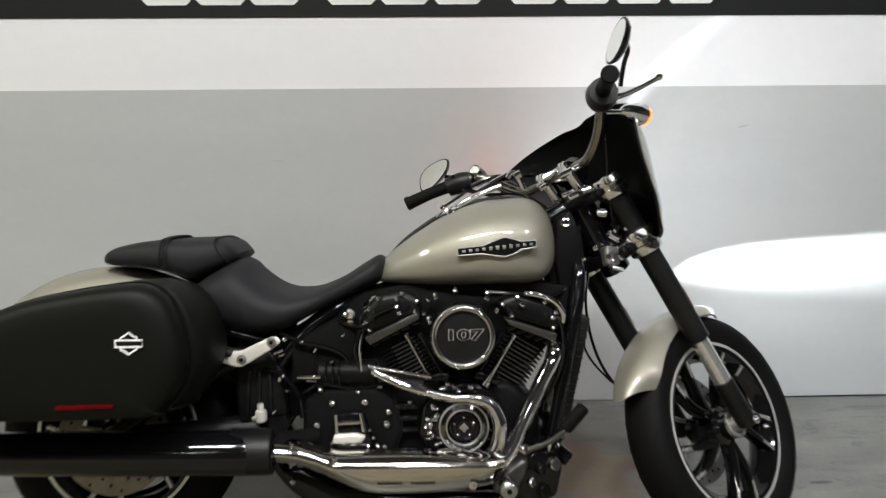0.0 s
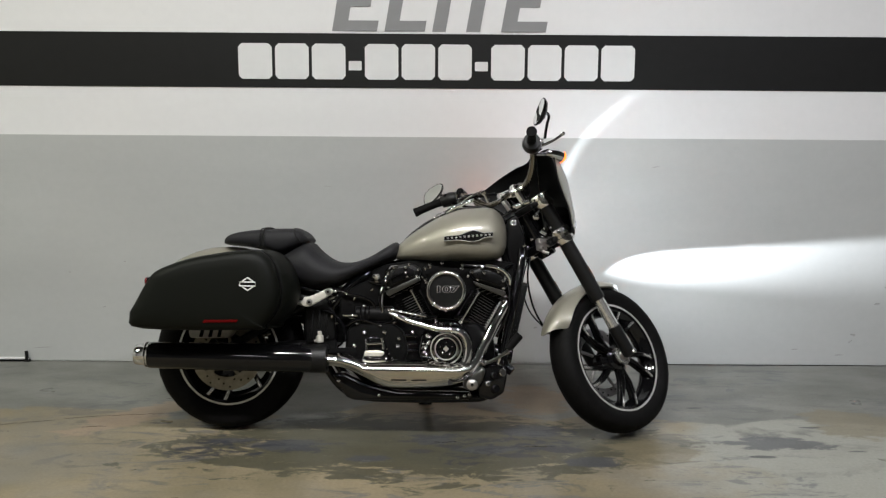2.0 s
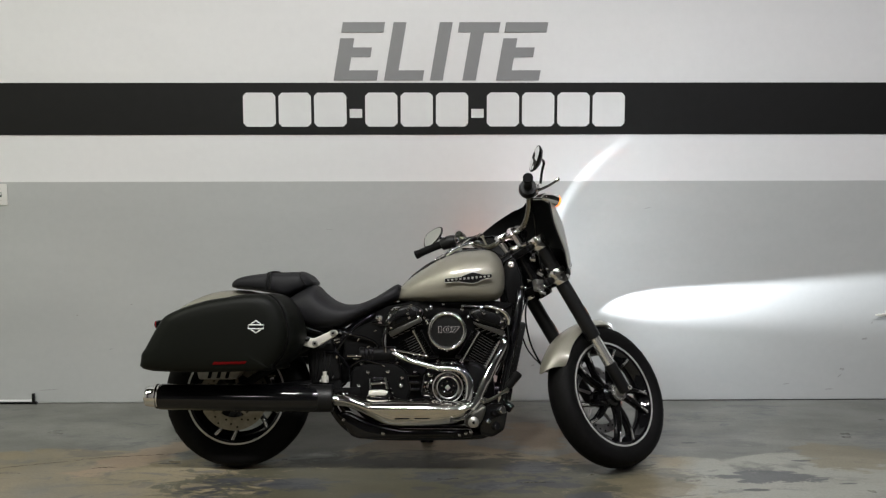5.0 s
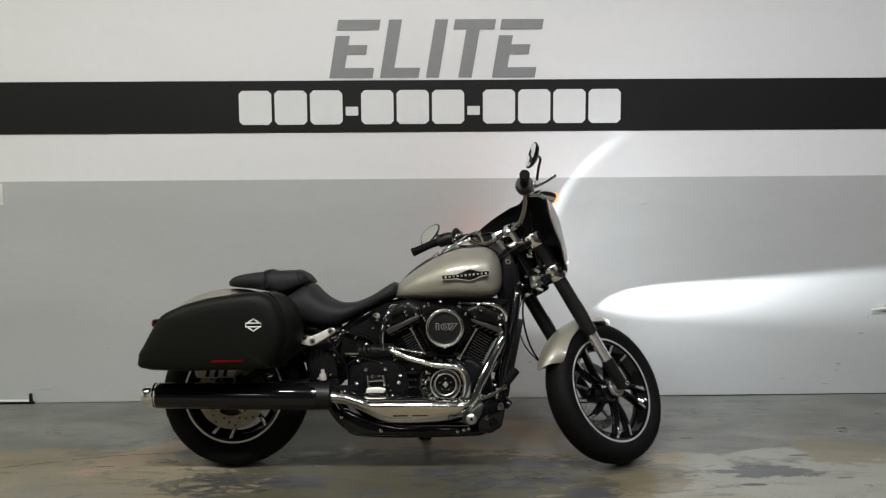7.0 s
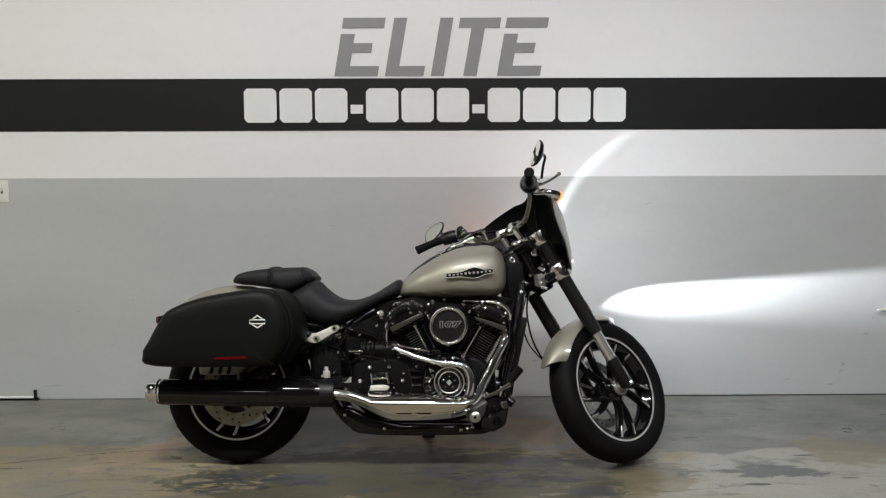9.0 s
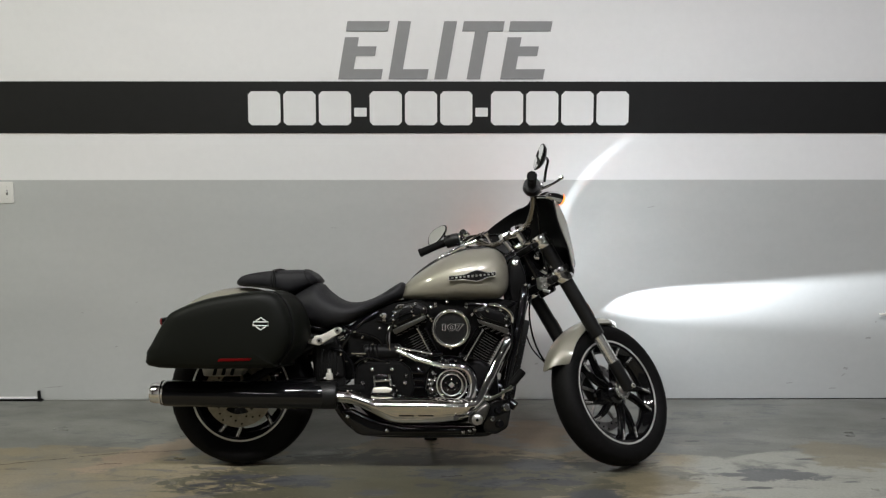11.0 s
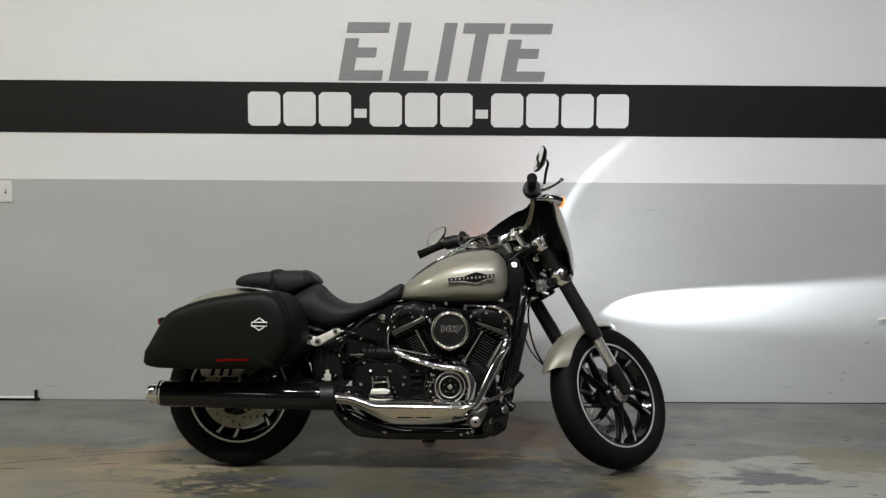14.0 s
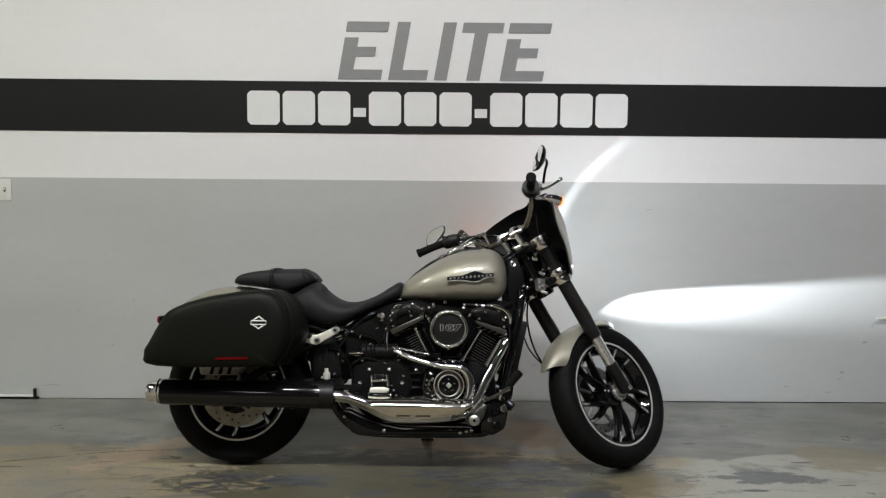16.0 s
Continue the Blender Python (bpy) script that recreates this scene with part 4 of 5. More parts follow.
part("chrome_pad", slab([(0.588, 0.322), (0.592, 0.343), (0.645, 0.346), (0.672, 0.338), (0.660, 0.322)], -0.186, -0.165, 0.006, 3), CAST_WHITE, plate, "bright chrome cover plate")
for x, z in ((0.681, 0.352), (0.690, 0.332), (0.700, 0.312), (0.676, 0.312), (0.584, 0.318)):
    part("fitting", bolt(x, -0.165, z, 0.0062, 0.012), BOLT, plate)
for z in (0.335, 0.365, 0.395):
    part("case_rib", slab([(0.735, z), (0.800, z), (0.800, z + 0.014), (0.735, z + 0.014)], -0.142, -0.10, 0.004), BLACK_GLOSS, box)
starter = part("starter_motor", rod((0.545, -0.118, 0.487), (0.70, -0.118, 0.487), 0.034, 28, 0.006), BLACK_CRINKLE, bike, "black starter motor")
part("starter_strap", joined(block(0.528, -0.152, 0.484, 0.060, 0.012, 0.010, 0.003), rod((0.520, -0.14, 0.472), (0.545, -0.14, 0.470), 0.003)), CHROME, starter)
for x in (0.566, 0.584, 0.60):
    part("starter_ring", lathe([(0.033, x), (0.0365, x + 0.002), (0.0365, x + 0.006), (0.033, x + 0.008)], (0, -0.118, 0.487), 28, True, "X"), BLACK_GLOSS, starter)
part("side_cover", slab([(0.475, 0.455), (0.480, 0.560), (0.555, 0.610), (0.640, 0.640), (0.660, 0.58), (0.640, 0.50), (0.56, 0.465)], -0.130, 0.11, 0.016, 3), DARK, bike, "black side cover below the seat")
part("side_panel", slab([(0.345, 0.36), (0.335, 0.54), (0.42, 0.565), (0.46, 0.50), (0.47, 0.38)], -0.135, -0.10, 0.012, 3), PLASTIC, bike, "black plastic guard ahead of the rear wheel")
part("guard_rib", joined(*[slab([(0.362 + k * 0.030, 0.385), (0.374 + k * 0.030, 0.385), (0.380 + k * 0.026, 0.50), (0.368 + k * 0.026, 0.50)], -0.142, -0.13, 0.004) for k in range(3)]), PLASTIC, bpy.data.objects["side_panel"])
reservoir = part("fluid_reservoir", rod((0.408, -0.155, 0.372), (0.406, -0.155, 0.402), 0.0145, 20, 0.003), CAST_WHITE, bike, "small steel brake fitting")
part("reservoir_neck", joined(rod((0.406, -0.155, 0.402), (0.405, -0.155, 0.418), 0.008), rod((0.406, -0.155, 0.388), (0.385, -0.150, 0.378), 0.005)), CAST_WHITE, reservoir)
ignition = part("ignition_switch", rod((0.630, -0.115, 0.640), (0.630, -0.135, 0.637), 0.013, 20, 0.004), ALLOY, bike, "bright ignition knob")
part("switch_stem", rod((0.632, -0.120, 0.618), (0.632, -0.137, 0.616), 0.010, 16, 0.002), CHROME, ignition)

# dark slabs added to close see-through gaps behind the engine parts
part("rear_filler", slab([(0.338, 0.33), (0.318, 0.50), (0.345, 0.60), (0.46, 0.61), (0.47, 0.34)], -0.095, 0.095, 0.01), DARK, bike, "black filler slab ahead of the rear wheel")
part("backing_slab", slab([(0.43, 0.36), (0.44, 0.57), (0.56, 0.645), (0.66, 0.69), (0.80, 0.715), (1.10, 0.715), (1.20, 0.70), (1.19, 0.60), (1.10, 0.50), (0.95, 0.46), (0.72, 0.42), (0.62, 0.38)], -0.085, 0.085, 0.01), DARK, bike, "dark backing slab behind the cylinders")

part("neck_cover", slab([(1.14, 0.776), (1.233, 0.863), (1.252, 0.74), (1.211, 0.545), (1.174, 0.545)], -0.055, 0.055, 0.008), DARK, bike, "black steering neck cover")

# hoses and wiring round the engine
for pts, r in (([(0.66, -0.14, 0.60), (0.645, -0.15, 0.55), (0.655, -0.145, 0.50), (0.645, -0.13, 0.46)], 0.006),
               ([(0.70, -0.10, 0.665), (0.665, -0.13, 0.635), (0.645, -0.14, 0.57)], 0.005),
               ([(0.50, -0.14, 0.43), (0.56, -0.15, 0.465), (0.64, -0.14, 0.45), (0.72, -0.13, 0.46)], 0.006),
               ([(1.13, -0.12, 0.66), (1.17, -0.14, 0.60), (1.165, -0.14, 0.50), (1.12, -0.13, 0.40)], 0.006),
               ([(0.98, -0.12, 0.69), (1.06, -0.13, 0.685), (1.14, -0.11, 0.675), (1.20, -0.07, 0.70)], 0.006)):
    part("hose", tube(pts, r, 8), BLACK_GLOSS, bike)
# small chrome studs added wherever the engine should glint
for x, z, r in ((0.622, 0.640, 0.008), (0.673, 0.622, 0.006), (0.751, 0.677, 0.006), (0.751, 0.658, 0.006), (0.832, 0.675, 0.007), (0.848, 0.689, 0.006), (0.898, 0.697, 0.007), (0.977, 0.676, 0.007), (1.067, 0.660, 0.007), (1.144, 0.627, 0.007),
                (0.511, 0.573, 0.006), (0.468, 0.580, 0.007), (0.832, 0.628, 0.008), (0.820, 0.640, 0.006), (0.935, 0.453, 0.007), (0.895, 0.451, 0.010), (0.914, 0.505, 0.006), (0.876, 0.462, 0.006), (0.698, 0.487, 0.006), (0.556, 0.451, 0.007),
                (0.727, 0.391, 0.008), (0.841, 0.401, 0.007), (0.850, 0.380, 0.008), (0.834, 0.359, 0.007), (0.902, 0.418, 0.008), (0.938, 0.418, 0.007), (0.781, 0.417, 0.006), (1.148, 0.549, 0.007)):
    plug = joined(lathe([(0.0005, -0.158 - r * 0.4), (r * 0.5, -0.158 - r * 0.3), (r, -0.158 + r * 0.3), (r, -0.118), (0.0005, -0.118)], (x, 0, z), 12))
    part("glint_fastener", plug, CHROME, engine, "small chrome fastener placed for its glint")
part("ribbed_line", tube([(1.228, -0.06, 0.770), (1.220, -0.07, 0.735), (1.208, -0.075, 0.680)], [0.007, 0.009, 0.007], 10), CHROME, bike, "short chrome line on the frame's neck")
part("neck_bolt", bolt(1.181, -0.060, 0.867, 0.011, 0.012), BOLT, bike)
part("crossover_trim", tube([(1.075, -0.140, 0.688), (1.110, -0.145, 0.683), (1.148, -0.145, 0.668), (1.170, -0.142, 0.640), (1.172, -0.140, 0.612)], [0.006, 0.008, 0.009, 0.008, 0.005], 10), CHROME, bike, "curved chrome trim below the tank")
part("fuel_line_trim", tube([(0.668, -0.12, 0.655), (0.690, -0.135, 0.678), (0.715, -0.135, 0.682)], 0.006, 8), CHROME, bike)
part("bright_line", tube([(0.664, -0.140, 0.600), (0.658, -0.148, 0.560), (0.657, -0.148, 0.520), (0.662, -0.145, 0.486)], 0.0048, 8), CHROME, bike)

# small fittings, clips and cable ends about the frame, placed for glints
for x, z, dx, dz, r in ((0.424, 0.567, 0.012, 0.004, 0.004), (0.452, 0.537, 0.016, 0.006, 0.005), (0.453, 0.473, 0.002, 0.012, 0.005), (0.467, 0.450, 0.012, 0.000, 0.004), (0.582, 0.520, 0.010, 0.004, 0.004),
                        (0.436, 0.390, 0.010, 0.010, 0.005), (0.540, 0.545, 0.008, 0.012, 0.004), (0.610, 0.585, 0.010, 0.006, 0.004), (0.645, 0.445, 0.010, -0.004, 0.004), (0.700, 0.455, 0.012, 0.002, 0.004),
                        (0.752, 0.640, 0.010, 0.004, 0.005), (0.845, 0.678, 0.010, 0.003, 0.005), (0.974, 0.690, 0.010, -0.002, 0.005), (0.831, 0.615, 0.008, 0.006, 0.005), (1.000, 0.640, 0.006, 0.012, 0.005)):
    part("glint_clip", rod((x, -0.150, z), (x + dx, -0.152, z + dz), r, 10, 0.001), CHROME, engine, "small chrome clip placed for its glint")
# screws added for sparkle round the timer cover
for x, z in ((0.847, 0.372), (0.833, 0.354), (0.838, 0.332), (0.857, 0.314), (0.884, 0.300), (0.957, 0.308), (0.980, 0.322), (0.986, 0.346), (0.975, 0.382), (0.957, 0.402), (0.870, 0.395)):
    part("glint_screw", bolt(x, -0.158, z, 0.0058, 0.010), CHROME, cam_cover, "bright case screw placed for its glint")
for pts, r in (([(0.44, -0.13, 0.60), (0.50, -0.15, 0.575), (0.57, -0.15, 0.56), (0.62, -0.14, 0.53), (0.63, -0.13, 0.47)], 0.0055),
               ([(0.41, -0.14, 0.50), (0.46, -0.155, 0.49), (0.50, -0.155, 0.44), (0.51, -0.15, 0.38)], 0.007),
               ([(0.60, -0.13, 0.62), (0.66, -0.15, 0.61), (0.70, -0.15, 0.64), (0.76, -0.14, 0.66)], 0.0045),
               ([(1.10, -0.10, 0.18), (1.14, -0.16, 0.20), (1.15, -0.17, 0.27), (1.16, -0.15, 0.34)], 0.006),
               ([(1.17, -0.10, 0.60), (1.19, -0.14, 0.52), (1.17, -0.15, 0.42), (1.15, -0.15, 0.33)], 0.005)):
    part("hose", tube(pts, r, 8), BLACK_GLOSS, bike)
for k, (x, z) in enumerate(((1.076, 0.215), (1.100, 0.250), (1.133, 0.262), (1.128, 0.300), (1.060, 0.300), (1.108, 0.195))):
    part("block_fitting", rod((x, -0.175, z), (x + 0.012, -0.198, z + 0.004), 0.010 + 0.003 * (k % 3), 14, 0.003), BLACK_GLOSS if k % 2 else BOLT, bike)

# exhaust
pipe = part("exhaust_pipe", tube([(0.690, -0.150, 0.496), (0.735, -0.165, 0.476), (0.783, -0.175, 0.458), (0.883, -0.185, 0.435), (0.945, -0.187, 0.431), (0.984, -0.187, 0.414), (1.003, -0.187, 0.380), (1.006, -0.187, 0.345), (0.995, -0.187, 0.302), (0.955, -0.185, 0.262)],
                                 [0.013, 0.0128, 0.0126, 0.0128, 0.0145, 0.0165, 0.018, 0.0185, 0.0185, 0.020], 22, 8), CHROME, bike, "chrome exhaust header that loops round the timer cover")
part("pipe_clamp", rod((0.680, -0.165, 0.511), (0.836, -0.168, 0.482), 0.0052, 12), CHROME, pipe)
part("exhaust_pipe", tube([(1.155, -0.120, 0.555), (1.150, -0.135, 0.525), (1.110, -0.150, 0.450), (1.062, -0.165, 0.355), (1.030, -0.175, 0.290), (0.985, -0.180, 0.250)], [0.018, 0.020, 0.021, 0.022, 0.023, 0.024], 20, 8), CHROME, bike, "chrome exhaust header of the other cylinder")
SHIELD = ((0.438, 0.347, 0.322, 0.288), (0.500, 0.339, 0.316, 0.281), (0.550, 0.323, 0.301, 0.263), (0.598, 0.309, 0.284, 0.240), (0.650, 0.308, 0.281, 0.215), (0.710, 0.309, 0.281, 0.203),
          (0.830, 0.308, 0.281, 0.204), (0.925, 0.300, 0.280, 0.212), (0.978, 0.300, 0.280, 0.226), (1.012, 0.302, 0.288, 0.258))


def shield_bm():
    """A pressed shield: a rounded shoulder above, a flat face that leans in towards its lower edge."""
    rings = []
    along = smooth_line([(x, t, c) for x, t, c, b in SHIELD], 4)
    lows = [v[0] for v in smooth_line([(b, 0, 0) for x, t, c, b in SHIELD], 4)]
    for (x, t, c), b in zip(along, lows):
        lean = max(0.0, (0.55 - x) / 0.11) * 0.008
        sect = [(-0.165, t - 0.008), (-0.180, t), (-0.200, t - 0.001), (-0.222, c + (t - c) * 0.62), (-0.234, c + 0.006), (-0.239, c - 0.003), (-0.2395, c - 0.012), (-0.233, b + (c - b) * 0.45),
                (-0.224, b + 0.012), (-0.218, b + 0.004), (-0.208, b), (-0.185, b + 0.002), (-0.165, b + 0.012)]
        rings.append([Vector((x, p[0] - lean, p[2])) for p in smooth_line([(y, 0, z) for y, z in sect], 3)])
    return loft(rings)


shield = part("heat_shield", shield_bm(), POLISHED, bike, "long polished chrome exhaust heat shield", sharp=60)
for x in (0.705, 0.785):
    part("shield_slot", slab([(x, 0.233), (x + 0.055, 0.233), (x + 0.060, 0.236), (x + 0.055, 0.239), (x, 0.239), (x - 0.005, 0.236)], -0.2335, -0.22, 0.001), DARK, shield)
part("shield_clamp", joined(rod((0.935, -0.231, 0.228), (0.935, -0.236, 0.228), 0.010), tube([(0.935, -0.232, 0.228), (0.985, -0.226, 0.236), (1.020, -0.212, 0.262)], 0.005, 8)), CHROME, shield)
for x, z in ((0.494, 0.333), (0.600, 0.296), (0.927, 0.292)):
    part("shield_screw", bolt(x, -0.232, z, 0.007, 0.006), BOLT, shield)
muffler = part("muffler", tube([(-0.245, -0.245, 0.326), (-0.18, -0.245, 0.325), (0.10, -0.243, 0.321), (0.34, -0.238, 0.318), (0.40, -0.234, 0.318), (0.448, -0.228, 0.319)], [0.0515, 0.0525, 0.0540, 0.0540, 0.0535, 0.0515], 36, 6), BLACK_GLOSS, bike, "gloss black muffler")
part("muffler_sleeve", lathe([(0.0545, -0.050), (0.0562, -0.046), (0.0562, 0.046), (0.0545, 0.052), (0.040, 0.056), (0.040, -0.05)], (0.398, -0.232, 0.318), 36, True, "X"), BLACK_SATIN, muffler, "satin black sleeve")
part("pipe_joint", tube([(0.40, -0.215, 0.322), (0.45, -0.200, 0.328), (0.50, -0.165, 0.330), (0.545, -0.140, 0.332)], [0.034, 0.028, 0.024, 0.022], 20), DARK, muffler, "dull black pipe joint")
part("end_cap", lathe([(0.0500, -0.238), (0.0485, -0.250), (0.0450, -0.256), (0.0425, -0.286), (0.0415, -0.296), (0.0390, -0.300), (0.0355, -0.298), (0.0345, -0.25), (0.040, -0.238)], (0, -0.245, 0.328), 36, True, "X"), CHROME, muffler, "stepped chrome end cap")
for r, x in ((0.0365, -0.299), (0.0475, -0.258)):
    part("cap_ring", lathe([(r + 0.0034 * math.cos(a * math.pi / 4), x + 0.0034 * math.sin(a * math.pi / 4)) for a in range(8)], (0, -0.245, 0.328), 36, True, "X"), CHROME, muffler, "chrome ring on the end cap")
part("hanger", slab([(0.14, 0.27), (0.36, 0.262), (0.37, 0.29), (0.15, 0.295)], -0.215, -0.19, 0.004), BLACK_SATIN, muffler)
for x in (0.245, 0.275):
    part("hanger_bolt", bolt(x, -0.2155, 0.2665, 0.008, 0.008), BOLT, muffler)

# footrests and pedals
bracket = part("passenger_bracket", slab([(0.330, 0.530), (0.340, 0.556), (0.372, 0.560), (0.440, 0.592), (0.456, 0.592), (0.466, 0.580), (0.452, 0.566), (0.388, 0.528), (0.368, 0.518), (0.348, 0.520)], -0.198, -0.180, 0.005, 3), CAST_WHITE, bike, "polished passenger footrest bracket")
for x, z in ((0.370, 0.537), (0.444, 0.579)):
    part("bracket_bolt", lathe([(0.004, -0.203), (0.008, -0.203), (0.0125, -0.1985), (0.0125, -0.19), (0.004, -0.19)], (x, 0, z), 16), STEEL, bracket)
    part("bolt_socket", lathe([(0.0005, -0.2035), (0.0055, -0.2035), (0.0055, -0.199), (0.0005, -0.199)], (x, 0, z), 6), DARK, bracket)
part("bracket_lobe", slab([(0.318, 0.528), (0.336, 0.556), (0.352, 0.566), (0.362, 0.556), (0.350, 0.534), (0.346, 0.520)], -0.190, -0.172, 0.004, 2), CAST_WHITE, bracket, "polished lobe behind the bracket")
part("passenger_peg", rod((0.345, -0.19, 0.55), (0.30, -0.20, 0.575), 0.011, 14, 0.003), BLACK_SATIN, bracket)
part("bracket_stay", rod((0.335, -0.185, 0.562), (0.375, -0.185, 0.556), 0.006), CHROME, bracket)
part("bracket_stay", rod((0.445, -0.175, 0.548), (0.468, -0.175, 0.556), 0.005), CHROME, bracket)

peg = part("footpeg_mount", slab([(0.985, 0.205), (0.992, 0.240), (1.020, 0.255), (1.060, 0.285), (1.075, 0.275), (1.062, 0.235), (1.045, 0.205), (1.015, 0.192)], -0.215, -0.150, 0.008, 3), RAIL, bike, "cast footpeg mount")
part("footpeg", rod((1.02, -0.21, 0.224), (1.02, -0.268, 0.226), 0.021, 24, 0.004), BLACK_GLOSS, peg)
part("peg_cap", lathe([(0.001, -0.279), (0.012, -0.279), (0.020, -0.274), (0.022, -0.266), (0.001, -0.266)], (1.02, 0, 0.226), 28), STEEL, peg, "polished end cap")
part("peg_socket", lathe([(0.0005, -0.2800), (0.007, -0.2800), (0.007, -0.277), (0.0005, -0.277)], (1.02, 0, 0.226), 6), DARK, peg)
pedal = part("brake_pedal", tube([(1.075, -0.190, 0.300), (1.110, -0.210, 0.318), (1.150, -0.220, 0.345), (1.185, -0.225, 0.372)], [0.007, 0.006, 0.006, 0.006], 10), RAIL, bike, "steel brake pedal with a rubber pad")
part("pedal_pad", rod((1.160, -0.232, 0.362), (1.208, -0.236, 0.420), 0.017, 16, 0.005), RUBBER, pedal, "black rubber pad")
part("pedal_link", joined(rod((1.130, -0.20, 0.338), (1.128, -0.19, 0.300), 0.007), rod((1.095, -0.20, 0.312), (1.168, -0.205, 0.345), 0.005)), CHROME, pedal)
part("master_cylinder", joined(slab([(1.045, 0.165), (1.050, 0.27), (1.090, 0.305), (1.150, 0.305), (1.165, 0.26), (1.150, 0.18), (1.10, 0.15)], -0.185, -0.09, 0.016, 3), rod((1.155, -0.14, 0.285), (1.185, -0.15, 0.262), 0.02, 16, 0.004)), BLACK_GLOSS, bike, "black brake master cylinder")
part("lower_pod", slab([(0.475, 0.222), (0.455, 0.245), (0.50, 0.255), (0.60, 0.205), (0.72, 0.180), (1.02, 0.178), (1.02, 0.148), (0.55, 0.142), (0.515, 0.155)], -0.165, -0.115, 0.010, 2), BLACK_GLOSS, bike, "black frame rail cover")
for x, z in ((0.486, 0.222), (0.650, 0.166), (0.965, 0.160), (0.992, 0.166), (1.012, 0.172)):
    part("rail_bolt", bolt(x, -0.166, z, 0.0085, 0.007), BOLT, bike)
stand = part("sidestand", tube([(0.86, 0.10, 0.16), (0.84, 0.20, 0.10), (0.82, 0.298, 0.060)], [0.014, 0.012, 0.011], 10), BLACK_SATIN, bike, "black sidestand, folded out")
part("stand_foot", block(0.82, 0.305, 0.056, 0.06, 0.035, 0.010, 0.003), BLACK_SATIN, stand)

# ---- steered front end ----
def fork_at(s, y):
    p = Vector((WHEELBASE, y, FRONT_Z)) + AXIS * s
    return p


def fork_leg(side):
    y = side * 0.105
    low = part("fork_leg", joined(rod(fork_at(-0.012, y), fork_at(0.128, y), 0.0265, 28, 0.006), rod(fork_at(0.0, y), fork_at(0.0, y) + Vector((0, -side * 0.03, 0)), 0.018)), BLACK_SATIN, bike, "front fork leg, black with a chrome tube", STEER)
    part("fork_tube", rod(fork_at(0.120, y), fork_at(0.30, y), 0.0235, 28), ALLOY, low, "chrome fork tube", STEER)
    part("fork_cover", rod(fork_at(0.252, y), fork_at(0.735, y), 0.0305, 28, 0.003), BLACK_SATIN, low, "black fork cover", STEER)
    part("reflector", rod(fork_at(0.345, y) + Vector((0.024, -0.016, 0)), fork_at(0.405, y) + Vector((0.024, -0.016, 0)), 0.007, 10, 0.002), ORANGE, low, "dull orange reflector", STEER)
    part("axle_clamp", bolt(*(fork_at(0.0, y) + Vector((0, -0.030, 0))), 0.011, 0.008), BOLT, low, "", STEER)
    return low


fork_leg(-1)
fork_leg(1)
part("hub_ring", lathe([(0.034 + 0.004 * math.cos(a * math.pi / 4), -0.074 + 0.004 * math.sin(a * math.pi / 4)) for a in range(8)], (WHEELBASE, 0, FRONT_Z), 40, closed=True), CHROME, bike, "chrome ring round the front hub", STEER)
part("hub_cone", lathe([(0.012, -0.092), (0.022, -0.090), (0.026, -0.070), (0.026, -0.05), (0.012, -0.05)], (WHEELBASE, 0, FRONT_Z), 28, closed=True), STEEL, bike, "", STEER)
part("front_axle", rod((WHEELBASE, -0.125, FRONT_Z), (WHEELBASE, 0.125, FRONT_Z), 0.012, 20, 0.002), CHROME, bike, "chrome axle", STEER)


def clamp_bm(s, h):
    bm = joined(block(-0.040, 0, 0, 0.060, 0.19, h * 0.8, 0.010), block(-0.034, -0.080, 0, 0.050, 0.060, h * 0.7, 0.010, seg=3), block(-0.034, 0.080, 0, 0.050, 0.060, h * 0.7, 0.010, seg=3))
    bm.transform(Matrix.Translation(fork_at(s, 0)) @ Matrix.Rotation(radians(-30), 4, "Y"))
    return bm


def collar_bm(s, y, h):
    """A ribbed ring round a fork leg."""
    prof = [(0.030, -h / 2), (0.041, -h / 2), (0.0435, -h * 0.42), (0.0435, -h * 0.14), (0.0385, -h * 0.10), (0.0385, h * 0.10), (0.0435, h * 0.14), (0.0435, h * 0.42), (0.041, h / 2), (0.030, h / 2)]
    bm = lathe(prof, n=32, closed=True, axis="Z")
    bm.transform(Matrix.Translation(fork_at(s, y)) @ Matrix.Rotation(radians(-30), 4, "Y"))
    return bm


low_clamp = part("fork_clamp", clamp_bm(0.556, 0.044), BLACK_CRINKLE, bike, "black lower fork clamp with bright collars", STEER)
top_clamp = part("fork_clamp", clamp_bm(0.722, 0.036), BLACK_CRINKLE, bike, "black upper fork clamp with bright collars", STEER)
for s, h, owner in ((0.556, 0.066, low_clamp), (0.722, 0.056, top_clamp)):
    for y in (-0.105, 0.105):
        part("collar", collar_bm(s, y, h), BOLT, owner, "bright ribbed collar", STEER)
        for dx in (-0.020, 0.010):
            part("clamp_bolt", rod(fork_at(s, y) + Vector((dx - 0.03, math.copysign(0.030, y), dx * 0.3)), fork_at(s, y) + Vector((dx - 0.03, math.copysign(0.040, y), dx * 0.3)), 0.007, 12, 0.002), BOLT, owner, "", STEER)
for x, y, z in ((1.275, -0.070, 0.770), (1.262, -0.030, 0.758), (1.288, -0.040, 0.790)):
    part("line_fitting", rod((x, y, z), (x + 0.022, y - 0.012, z + 0.006), 0.0085, 12, 0.002), BOLT, low_clamp, "", STEER)
for y in (-0.105, 0.105):
    part("fork_cap", rod(fork_at(0.735, y), fork_at(0.752, y), 0.022, 24, 0.004), CHROME, top_clamp, "", STEER)


